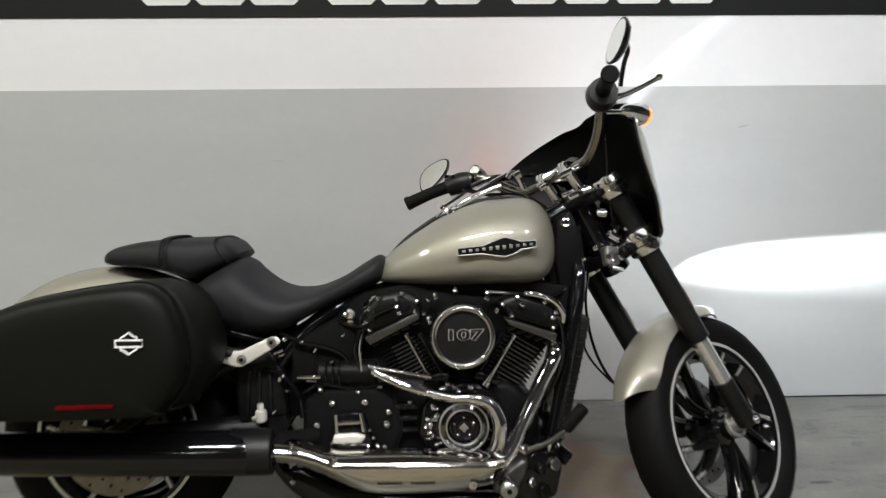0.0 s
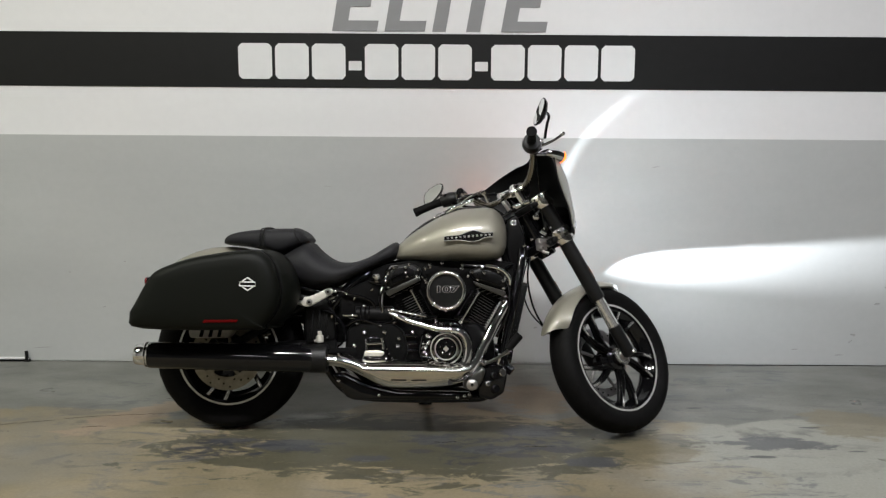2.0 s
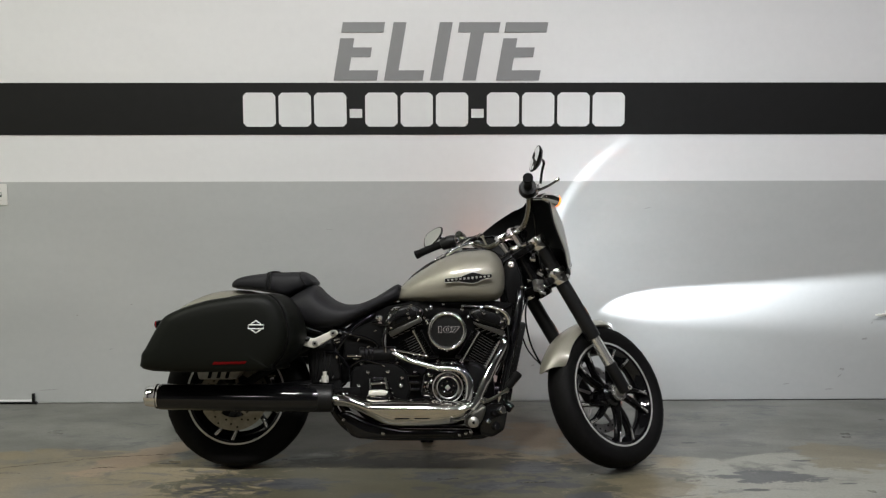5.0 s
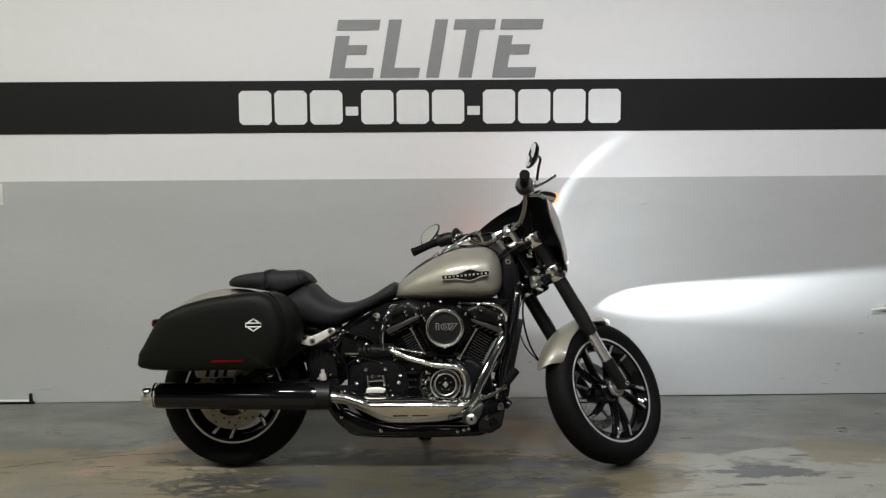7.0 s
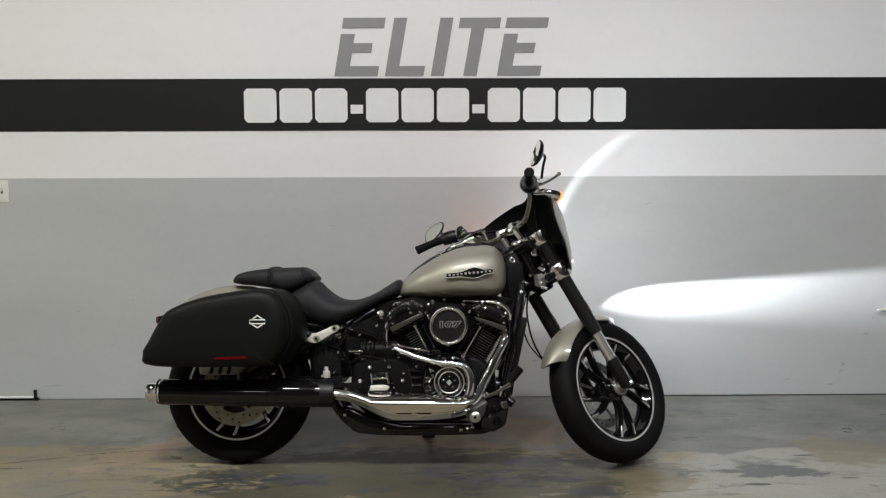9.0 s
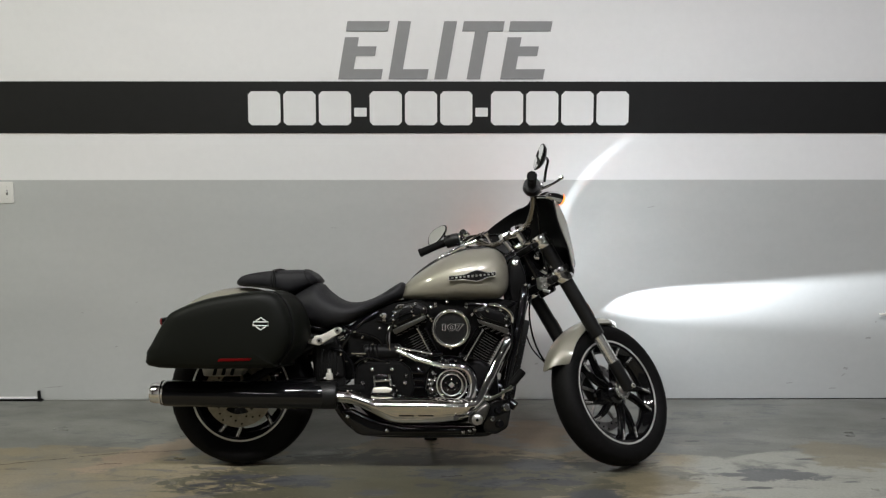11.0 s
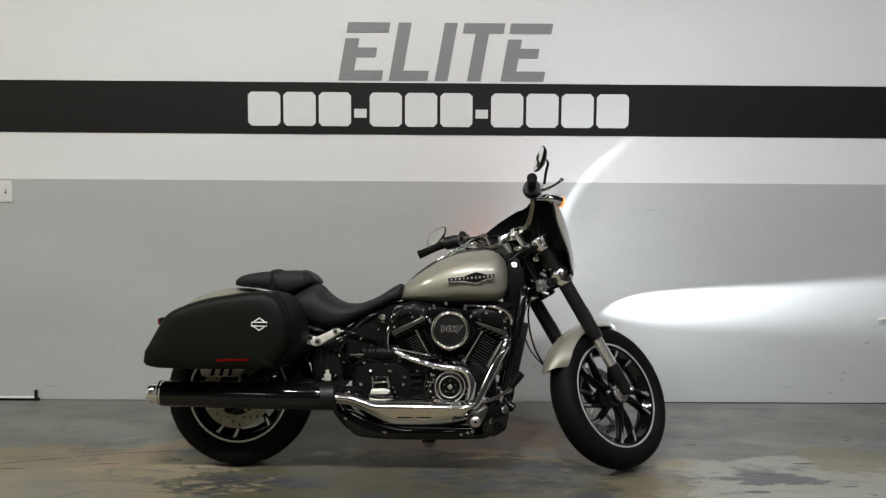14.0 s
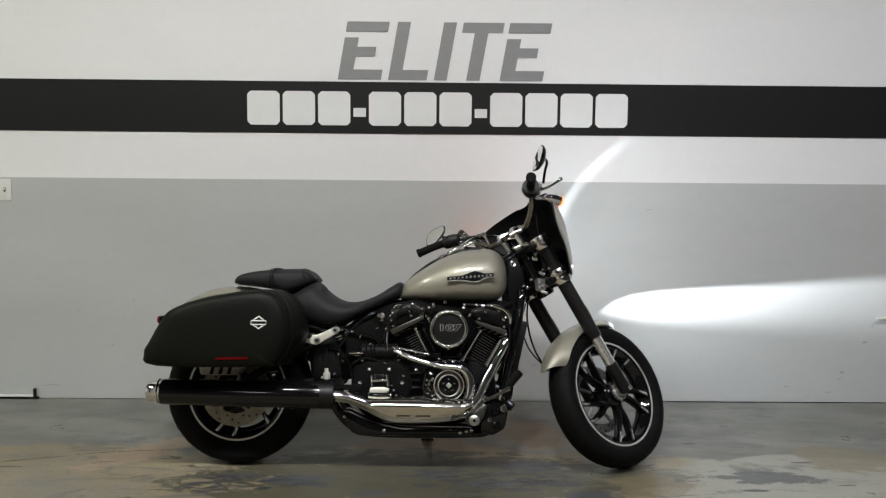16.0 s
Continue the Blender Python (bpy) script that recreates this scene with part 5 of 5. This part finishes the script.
def front_fender_bm(R=0.334, a0=73, a1=168, half=0.072, thick=0.004):
    rings = []
    for i in range(44):
        f0 = i / 43
        a = radians(a0 + (a1 - a0) * f0)
        nose, tail = max(0, 0.22 - f0) / 0.22, max(0, f0 - 0.80) / 0.20
        w = half * (1 - 0.72 * nose ** 1.4) * (1 - 0.28 * tail ** 2)
        lift = 0.014 * nose + 0.034 * (max(0, f0 - 0.40) / 0.60) ** 2
        outer, inner = [], []
        for k in range(17):
            f = -1 + 2 * k / 16
            drop = (0.036 + 0.044 * (max(0, f0 - 0.4) / 0.6) ** 2) * abs(f) ** 3.2
            b = a - radians(8) * tail * abs(f) ** 2
            r = R + lift - drop
            outer.append(Vector((r * math.cos(b), w * f, r * math.sin(b))))
            inner.append(Vector(((r - thick) * math.cos(b), (w - thick) * f, (r - thick) * math.sin(b))))
        rings.append(outer + inner[::-1])
    bm = loft(rings)
    bm.transform(Matrix.Translation((WHEELBASE, 0, FRONT_Z)))
    return bm


ff = part("front_fender", front_fender_bm(), SILVER, bike, "champagne metallic front fender", STEER)
cal = part("front_caliper", joined(slab([(1.44, 0.30), (1.50, 0.34), (1.52, 0.40), (1.49, 0.44), (1.44, 0.42), (1.42, 0.35)], 0.045, 0.125, 0.012, 3)), BLACK_SATIN, bike, "black front brake caliper", STEER)

# handlebar and controls
def bar_side(s):
    return [(1.172, s * 0.0, 0.985), (1.172, s * 0.09, 0.985), (1.165, s * 0.135, 0.992), (1.150, s * 0.185, 1.025), (1.128, s * 0.225, 1.062), (1.095, s * 0.262, 1.074), (1.045, s * 0.32, 1.062), (0.985, s * 0.39, 1.042)]


bar = part("handlebar", tube(bar_side(-1)[::-1] + bar_side(1)[1:], 0.0118, 14, 6), BAR_METAL, bike, "satin metal handlebar", STEER)
for s in (-1, 1):
    riser = part("bar_riser", joined(rod((1.215, s * 0.045, 0.935), (1.176, s * 0.045, 0.990), 0.019, 20, 0.004), block(1.172, s * 0.045, 0.99, 0.046, 0.034, 0.036, 0.008)), CHROME, bar, "chrome riser", STEER)
    grip = part("grip", tube([(1.045, s * 0.318, 1.062), (1.010, s * 0.360, 1.052), (0.968, s * 0.408, 1.036)], [0.0185, 0.0175, 0.019], 20), RUBBER, bar, "black rubber grip", STEER)
    part("grip_end", rod((0.972, s * 0.403, 1.038), (0.962, s * 0.414, 1.034), 0.0205, 20, 0.003), RUBBER, bar, "", STEER)
    part("switch_housing", tube([(1.092, s * 0.262, 1.068), (1.072, s * 0.286, 1.066), (1.048, s * 0.316, 1.060)], [0.030, 0.038, 0.033] if s < 0 else [0.026, 0.031, 0.027], 18), BLACK_SATIN, bar, "black switch housing", STEER)
    part("switch_button", joined(block(1.045, s * 0.285, 1.078, 0.018, 0.02, 0.012, 0.003), block(1.040, s * 0.300, 1.060, 0.014, 0.016, 0.014, 0.003)), BLACK_GLOSS, bar, "", STEER)
    perch = part("lever_perch", joined(block(1.112, s * 0.262, 1.072, 0.045, 0.04, 0.03, 0.006), rod((1.10, s * 0.25, 1.095), (1.145, s * 0.275, 1.095), 0.018, 18, 0.004)), BLACK_GLOSS if s > 0 else ALLOY, bar, "", STEER)
    part("lever", tube([(1.125, s * 0.262, 1.080), (1.138, s * 0.300, 1.076), (1.128, s * 0.36, 1.064), (1.108, s * 0.425, 1.050)], [0.0065, 0.0050, 0.0045, 0.0048], 10, flat=1.3), CHROME, bar, "chrome control lever", STEER)
    part("lever_ball", lathe([(0.0005, -0.009), (0.006, -0.007), (0.009, 0), (0.006, 0.007), (0.0005, 0.009)], (0, 0, 0), 14), CHROME, bar, "", STEER @ Matrix.Translation((1.104, s * 0.431, 1.048)))


# mirrors: an oval glass in a shell, set by its long axis and the way that it faces
def mirror(stem_pts, centre, long_axis, facing, half_long, half_short, taper=0.0, shear=0.0):
    stem = part("mirror", tube(stem_pts, 0.0060, 10), BLACK_GLOSS, bike, "black oval rear-view mirror on a bent stem", STEER)
    u, n = Vector(long_axis).normalized(), Vector(facing).normalized()
    u = (u - n * u.dot(n)).normalized()
    v = n.cross(u)
    turn = Matrix((u * half_long, n * 0.05, v * half_short)).transposed().to_4x4()
    place = Matrix.Translation(STEER @ Vector(centre)) @ BIKE_POSE.to_3x3().inverted().to_4x4() @ turn
    for name, prof, mat, label in (("mirror_shell", [(0.001, -0.50), (0.45, -0.46), (0.80, -0.28), (0.98, -0.04), (1.0, 0.08), (0.92, 0.09), (0.001, 0.02)], BLACK_GLOSS, ""),
                                   ("mirror_glass", [(0.001, 0.115), (0.905, 0.105), (0.905, 0.04), (0.001, 0.04)], MIRROR, "mirror glass")):
        bm = lathe(prof, n=40)
        for v in bm.verts:
            x, z = v.co.x, v.co.z
            if taper:
                x, z = math.copysign(abs(x) ** 0.86, x), math.copysign(abs(z) ** 0.80, z)
            v.co.x, v.co.z = x + shear * z, z * (1 - taper * x)
        part(name, bm, mat, stem, label, place)



mirror([(1.145, -0.288, 1.105), (1.140, -0.315, 1.150), (1.133, -0.340, 1.172), (1.112, -0.356, 1.176), (1.066, -0.376, 1.158)], (1.052, -0.38, 1.156), (0.36, 0, 0.93), (-0.90, -0.33, 0.28), 0.056, 0.028)
mirror([(1.068, 0.300, 1.070), (1.098, 0.335, 1.098), (1.090, 0.352, 1.112), (1.050, 0.36, 1.117)], (1.038, 0.36, 1.118), (0.86, 0, 0.34), (-0.66, -0.72, 0.22), 0.062, 0.031, 0.28, 0.22)
for s in (-1, 1):
    sig = part("turn_signal", tube([(1.180, s * 0.245, 1.062), (1.192, s * 0.256, 1.063), (1.222, s * 0.258, 1.062), (1.246, s * 0.258, 1.060)], [0.010, 0.018, 0.025, 0.026], 20), CHROME, bike, "chrome bullet turn signal with a lit amber lens", STEER)
    part("signal_lens", tube([(1.244, s * 0.258, 1.060), (1.256, s * 0.258, 1.059), (1.266, s * 0.258, 1.058)], [0.025, 0.023, 0.012], 20), AMBER if s < 0 else AMBER_BRIGHT, sig, "lit amber lens", STEER)
    part("signal_stem", rod((1.190, s * 0.25, 1.062), (1.13, s * 0.23, 1.060), 0.007), CHROME, sig, "", STEER)

# fairing
FAIR = ((0.792, 0.187, 1.332, 1.434), (0.810, 0.195, 1.322, 1.440), (0.860, 0.222, 1.290, 1.452), (0.910, 0.243, 1.250, 1.452), (0.960, 0.258, 1.222, 1.446), (1.010, 0.266, 1.212, 1.435),
        (1.050, 0.268, 1.208, 1.402), (1.075, 0.259, 1.210, 1.385), (1.100, 0.236, 1.225, 1.365), (1.122, 0.196, 1.245, 1.340), (1.138, 0.145, 1.262, 1.320), (1.147, 0.090, 1.275, 1.305), (1.151, 0.045, 1.282, 1.295))


def fairing_bm(inset, thick):
    rows = smooth_line([(w, xe, xn) for z, w, xe, xn in FAIR], 3)
    zs = [v[0] for v in smooth_line([(z, 0, 0) for z, w, xe, xn in FAIR], 3)]
    rings = []
    for (w, xe, xn), z in zip(rows, zs):
        w, front, back = w - inset * 0.6, [], []
        for k in range(25):
            f = -1 + k / 12
            x = xe + (xn - xe) * (1 - abs(f) ** 2.3) - inset
            front.append(Vector((x, w * f, z)))
            back.append(Vector((x - thick, (w - thick * 0.5) * f, z)))
        rings.append(front + back[::-1])
    return loft(rings)


fairing = part("fairing", fairing_bm(0.0, 0.003), SILVER, bike, "small fork-mounted fairing, champagne outside and black inside", STEER)
part("fairing_liner", fairing_bm(0.0045, 0.005), PLASTIC, fairing, "black inner fairing", STEER)
gauge = part("instrument_pod", rod((1.205, -0.005, 1.010), (1.250, -0.005, 0.985), 0.045, 32, 0.005), BLACK_GLOSS, bike, "round instrument pod", STEER)
part("gauge_light", block(1.200, -0.030, 1.015, 0.003, 0.008, 0.006, 0.001), glowing("lit_red_telltale", (1, 0.03, 0.01), 6, (0.4, 0.02, 0.02)), gauge, "lit red telltale", STEER)
for pts, r in (([(1.06, 0.285, 1.05), (1.11, 0.22, 1.01), (1.17, 0.12, 0.97), (1.24, 0.06, 0.88)], 0.006),
               ([(1.12, -0.25, 1.06), (1.20, -0.16, 0.99), (1.25, -0.10, 0.88), (1.30, -0.05, 0.78)], 0.004),
               ([(1.11, 0.26, 1.07), (1.14, 0.18, 1.045), (1.165, 0.09, 1.025), (1.21, 0.02, 0.98)], 0.006),
               ([(1.30, 0.05, 0.78), (1.285, 0.08, 0.66), (1.31, 0.10, 0.54), (1.37, 0.11, 0.45), (1.45, 0.10, 0.39)], 0.004),
               ([(1.30, 0.06, 0.76), (1.27, 0.10, 0.64), (1.30, 0.12, 0.53), (1.37, 0.115, 0.45)], 0.003)):
    part("cable", tube(pts, r, 8), BLACK_GLOSS, bike, "", STEER)
part("brake_manifold", joined(block(1.262, -0.055, 0.752, 0.04, 0.03, 0.05, 0.006), rod((1.24, -0.07, 0.745), (1.29, -0.07, 0.77), 0.008), rod((1.26, -0.06, 0.72), (1.28, -0.075, 0.71), 0.006)), STEEL, bike, "brake line junction", STEER)
for pts, r, mat in (([(0.896, 0.05, 0.889), (0.959, 0.05, 0.938), (1.010, 0.05, 0.975), (1.050, 0.05, 0.998)], 0.009, CHROME),
                    ([(0.955, 0.10, 0.970), (1.011, 0.10, 0.994), (1.075, 0.10, 0.997)], 0.006, BLACK_GLOSS),
                    ([(1.045, -0.02, 0.985), (1.058, -0.02, 1.000), (1.075, -0.02, 0.985), (1.090, -0.02, 0.955)], 0.007, CHROME),
                    ([(1.140, -0.02, 0.985), (1.170, -0.02, 1.000), (1.205, -0.02, 1.022)], 0.008, CHROME),
                    ([(1.190, -0.02, 0.938), (1.220, -0.02, 0.948), (1.248, -0.02, 0.962)], 0.009, CHROME),
                    ([(1.170, -0.03, 0.975), (1.205, -0.03, 0.980), (1.235, -0.03, 0.955)], 0.004, ALLOY)):
    part("control_line", tube(pts, r, 8), mat, bike, "bright control line" if mat is not BLACK_GLOSS else "")
# bright pieces added for glints about the fork clamps
for x, z, dx, dz, r in ((1.258, 0.796, 0.012, 0.006, 0.006), (1.295, 0.758, 0.018, 0.008, 0.007), (1.325, 0.780, 0.012, -0.010, 0.006), (1.312, 0.838, 0.004, 0.010, 0.005), (1.341, 0.844, 0.004, 0.008, 0.005), (1.228, 0.767, 0.010, 0.010, 0.005),
                        (1.172, 0.986, 0.030, 0.014, 0.009), (1.195, 0.930, 0.026, 0.012, 0.010), (1.229, 0.947, 0.026, 0.006, 0.009), (1.122, 0.952, 0.016, 0.012, 0.007), (1.056, 0.985, 0.016, 0.010, 0.010), (1.205, 1.002, 0.020, 0.010, 0.007)):
    part("glint_fitting", rod((x, -0.095, z), (x + dx, -0.098, z + dz), r, 14, 0.002), CHROME, bike, "bright clamp fitting placed for its glint")
part("tank_strip", tube([(0.867, -0.030, 0.884), (0.942, -0.030, 0.930), (1.026, -0.030, 0.965)], [0.005, 0.008, 0.006], 10), CHROME, bike, "chrome strip above the tank")
part("ignition_ring", lathe([(0.009 + 0.004 * math.cos(a * math.pi / 4), -0.078 + 0.004 * math.sin(a * math.pi / 4)) for a in range(8)], (1.190, 0, 0.866), 20, closed=True), CHROME, bike, "chrome lock ring")
part("horn_bracket", rod((1.235, -0.09, 0.80), (1.262, -0.09, 0.79), 0.010), CHROME, bike, "", STEER)
part("steering_lock", rod((1.215, -0.08, 0.86), (1.235, -0.095, 0.855), 0.012, 16, 0.003), CHROME, bike, "chrome steering lock", STEER)

# headlamp, with unseen plates added: one cuts off its beam, two slit the leak
headlamp = part("headlamp", tube([LAMP_AT + Vector((-0.16, 0, 0)), LAMP_AT + Vector((-0.13, 0, 0)), LAMP_AT + Vector((-0.012, 0, 0))], [0.03, 0.075, 0.086], 32), BLACK_GLOSS, bike, "round lit headlamp in the fairing", STEER)
SHADE_EDGE = ((0.034, -0.0060), (0.0207, 0.0009), (0.0163, 0.0026), (0.0124, 0.0031), (0.0081, 0.0029), (0.0036, 0.0023), (-0.0014, 0.0015), (-0.0066, 0.0008), (-0.045, -0.0050))
part("beam_shade", loft([[LAMP_AT + Vector((x, y, z)) for y, z in SHADE_EDGE + ((-0.045, 0.028), (0.034, 0.028))] for x in (0.028, 0.030)]), BLACK_SATIN, headlamp, "", STEER)


LEAK_LINE = smooth_line([(0.57, 0, 0.78), (0.63, 0, 0.93), (0.72, 0, 1.13), (0.835, 0, 1.285), (0.985, 0, 1.415), (1.14, 0, 1.545), (1.305, 0, 1.695), (1.475, 0, 1.835)], 4)


def mask_edge(reach, aside):
    """Points near the leak, on the lines from it to a curve over the wall."""
    back = (BIKE_POSE @ STEER).inverted()
    ends = [back @ Vector((p.x + aside * 0.83, WALL_Y, p.z - aside * 0.56)) for p in LEAK_LINE]
    return [LEAK_AT + (p - LEAK_AT).normalized() * reach for p in ends]


for reach, aside, way in ((0.036, -0.008, -1), (0.014, 0.012, 1)):
    near, far = mask_edge(reach, aside), mask_edge(reach, aside + way * 1.0)
    bm = bmesh.new()
    rows = [[bm.verts.new(p) for p in row] for row in (near, far)]
    for k in range(len(near) - 1):
        bm.faces.new((rows[0][k], rows[0][k + 1], rows[1][k + 1], rows[1][k]))
    part("leak_mask", bm, BLACK_SATIN, headlamp, "", STEER)


# ---- small things on the wall and floor ----
def switch_plate():
    plate = tagged(part("light_switch", block(0, 0, 0, 0.118, 0.006, 0.114, 0.002), PLATE), "white double light switch plate on the grey wall", "light switch")
    plate.location = (-2.322, WALL_Y - 0.0072, 1.141)
    for x in (-0.024, 0.024):
        part("toggle_slot", block(x, -0.0032, 0, 0.011, 0.0012, 0.026, 0), FAR_WALL, plate)
        part("toggle", block(x, -0.008, 0.004, 0.008, 0.014, 0.010, 0.002, Matrix.Rotation(radians(25), 4, "X")), PLATE, plate)
        for z in (-0.031, 0.031):
            part("screw", bolt(x, -0.003, z, 0.003, 0.001), STEEL, plate)


switch_plate()
setting("baseboard", cuboid(W, -2.19, WALL_Y - 0.016, WALL_Y - 0.0045, 0.010, 0.021, 0.002), WALL_WHITE, "thin white strip along the foot of the wall", "baseboard")
setting("trim", cuboid(W, -2.165, WALL_Y - 0.022, WALL_Y - 0.0045, 0.0005, 0.011), DARK, "dark gap under the strip at the wall's foot", "trim")
setting("trim", cuboid(0.9, E, WALL_Y - 0.0075, WALL_Y - 0.0045, 0.0005, 0.0035), DARK, "dark joint between wall and floor", "trim")
stub = tagged(part("floor_stub", joined(block(0, 0, 0.030, 0.014, 0.014, 0.056, 0.002), block(0.004, 0, 0.004, 0.03, 0.02, 0.008, 0.002)), BLACK_SATIN), "small dark metal stub at the foot of the wall", "metal stub")
stub.location = (-2.178, WALL_Y - 0.016, 0)
tap = tagged(part("wall_tap", tube([(0.075, 0, 0.004), (0.03, -0.006, 0), (0, -0.014, -0.001), (-0.022, -0.016, 0.001)], [0.010, 0.009, 0.007, 0.004], 12), CAST_WHITE), "small bright metal fitting on the grey wall", "wall fitting")
tap.location = (2.435, WALL_Y - 0.016, 0.478)
part("fitting_base", lathe([(0.001, -0.012), (0.014, -0.011), (0.020, -0.004), (0.021, 0.011), (0.001, 0.011)], (0.075, 0, 0.004), 20), CHROME, tap)
SCUFF = material("dark_scuff", (0.29, 0.29, 0.28), rough=0.6, grain=0.4, grain_scale=90)
for x, z, length, tilt, thick in ((1.16, 1.062, 0.050, 14, 0.004), (-1.925, 0.487, 0.012, 0, 0.006), (-1.63, 0.545, 0.014, 5, 0.005), (-2.10, 0.075, 0.11, 4, 0.004), (2.245, 0.135, 0.03, 40, 0.006), (0.55, 0.20, 0.02, 20, 0.010), (2.373, 0.341, 0.035, 8, 0.012), (2.256, 0.171, 0.030, -10, 0.014), (2.41, 0.431, 0.012, 80, 0.008), (2.19, 0.06, 0.05, 3, 0.006), (-1.75, 0.30, 0.02, 15, 0.005), (1.95, 0.09, 0.04, 6, 0.005), (-0.55, 0.95, 0.05, -4, 0.002)):
    mark = tagged(part("scuff_mark", slab([(-length / 2, 0), (-length / 4, thick / 2), (length / 3, thick / 2), (length / 2, 0), (length / 4, -thick / 2), (-length / 3, -thick / 3)], -0.0004, 0.0004, 0), SCUFF), "dark scuff mark on the painted wall", "scuff mark", "scuffs on the wall")
    mark.matrix_world = Matrix.Translation((x, WALL_Y - 0.0048, z)) @ Matrix.Rotation(radians(-tilt), 4, "Y")


def crack(points, wide, seed):
    """A thin uneven dark crack that lies in the floor."""
    rng = random.Random(seed)
    line = smooth_line([(x, y, 0) for x, y in points], 12)
    line = [p + Vector((0, rng.uniform(-0.004, 0.004), 0)) for p in line]
    bm = bmesh.new()
    rows = [(bm.verts.new((p.x, p.y - wide * h, 0.0012)), bm.verts.new((p.x, p.y + wide * h, 0.0012))) for p in line for h in [rng.uniform(0.15, 1.0)]]
    for a, b in zip(rows, rows[1:]):
        bm.faces.new((a[0], b[0], b[1], a[1]))
    tagged(part("floor_crack", bm, CRACK), "thin dark crack in the concrete floor", "crack", "cracks in the floor")


CRACK = material("dirt_filled_crack", (0.022, 0.020, 0.018), rough=0.8, grain=0.3, grain_scale=60)
crack([(-2.3, 1.80), (-1.88, 1.935), (-1.69, 1.995), (-1.60, 2.02)], 0.0035, 1)
crack([(-1.58, 2.03), (-1.45, 2.065), (-1.33, 2.085), (-1.20, 2.10), (-1.02, 2.13)], 0.0028, 2)
crack([(-1.95, 1.875), (-1.85, 1.885), (-1.74, 1.882)], 0.003, 3)
crack([(-1.46, 1.93), (-1.41, 1.945), (-1.36, 1.942)], 0.004, 4)
crack([(-1.23, 2.30), (-1.19, 2.305), (-1.15, 2.30)], 0.004, 5)
crack([(0.36, 1.745), (0.42, 1.75), (0.50, 1.748)], 0.004, 6)
crack([(0.02, 1.795), (0.06, 1.79), (0.11, 1.796)], 0.006, 7)
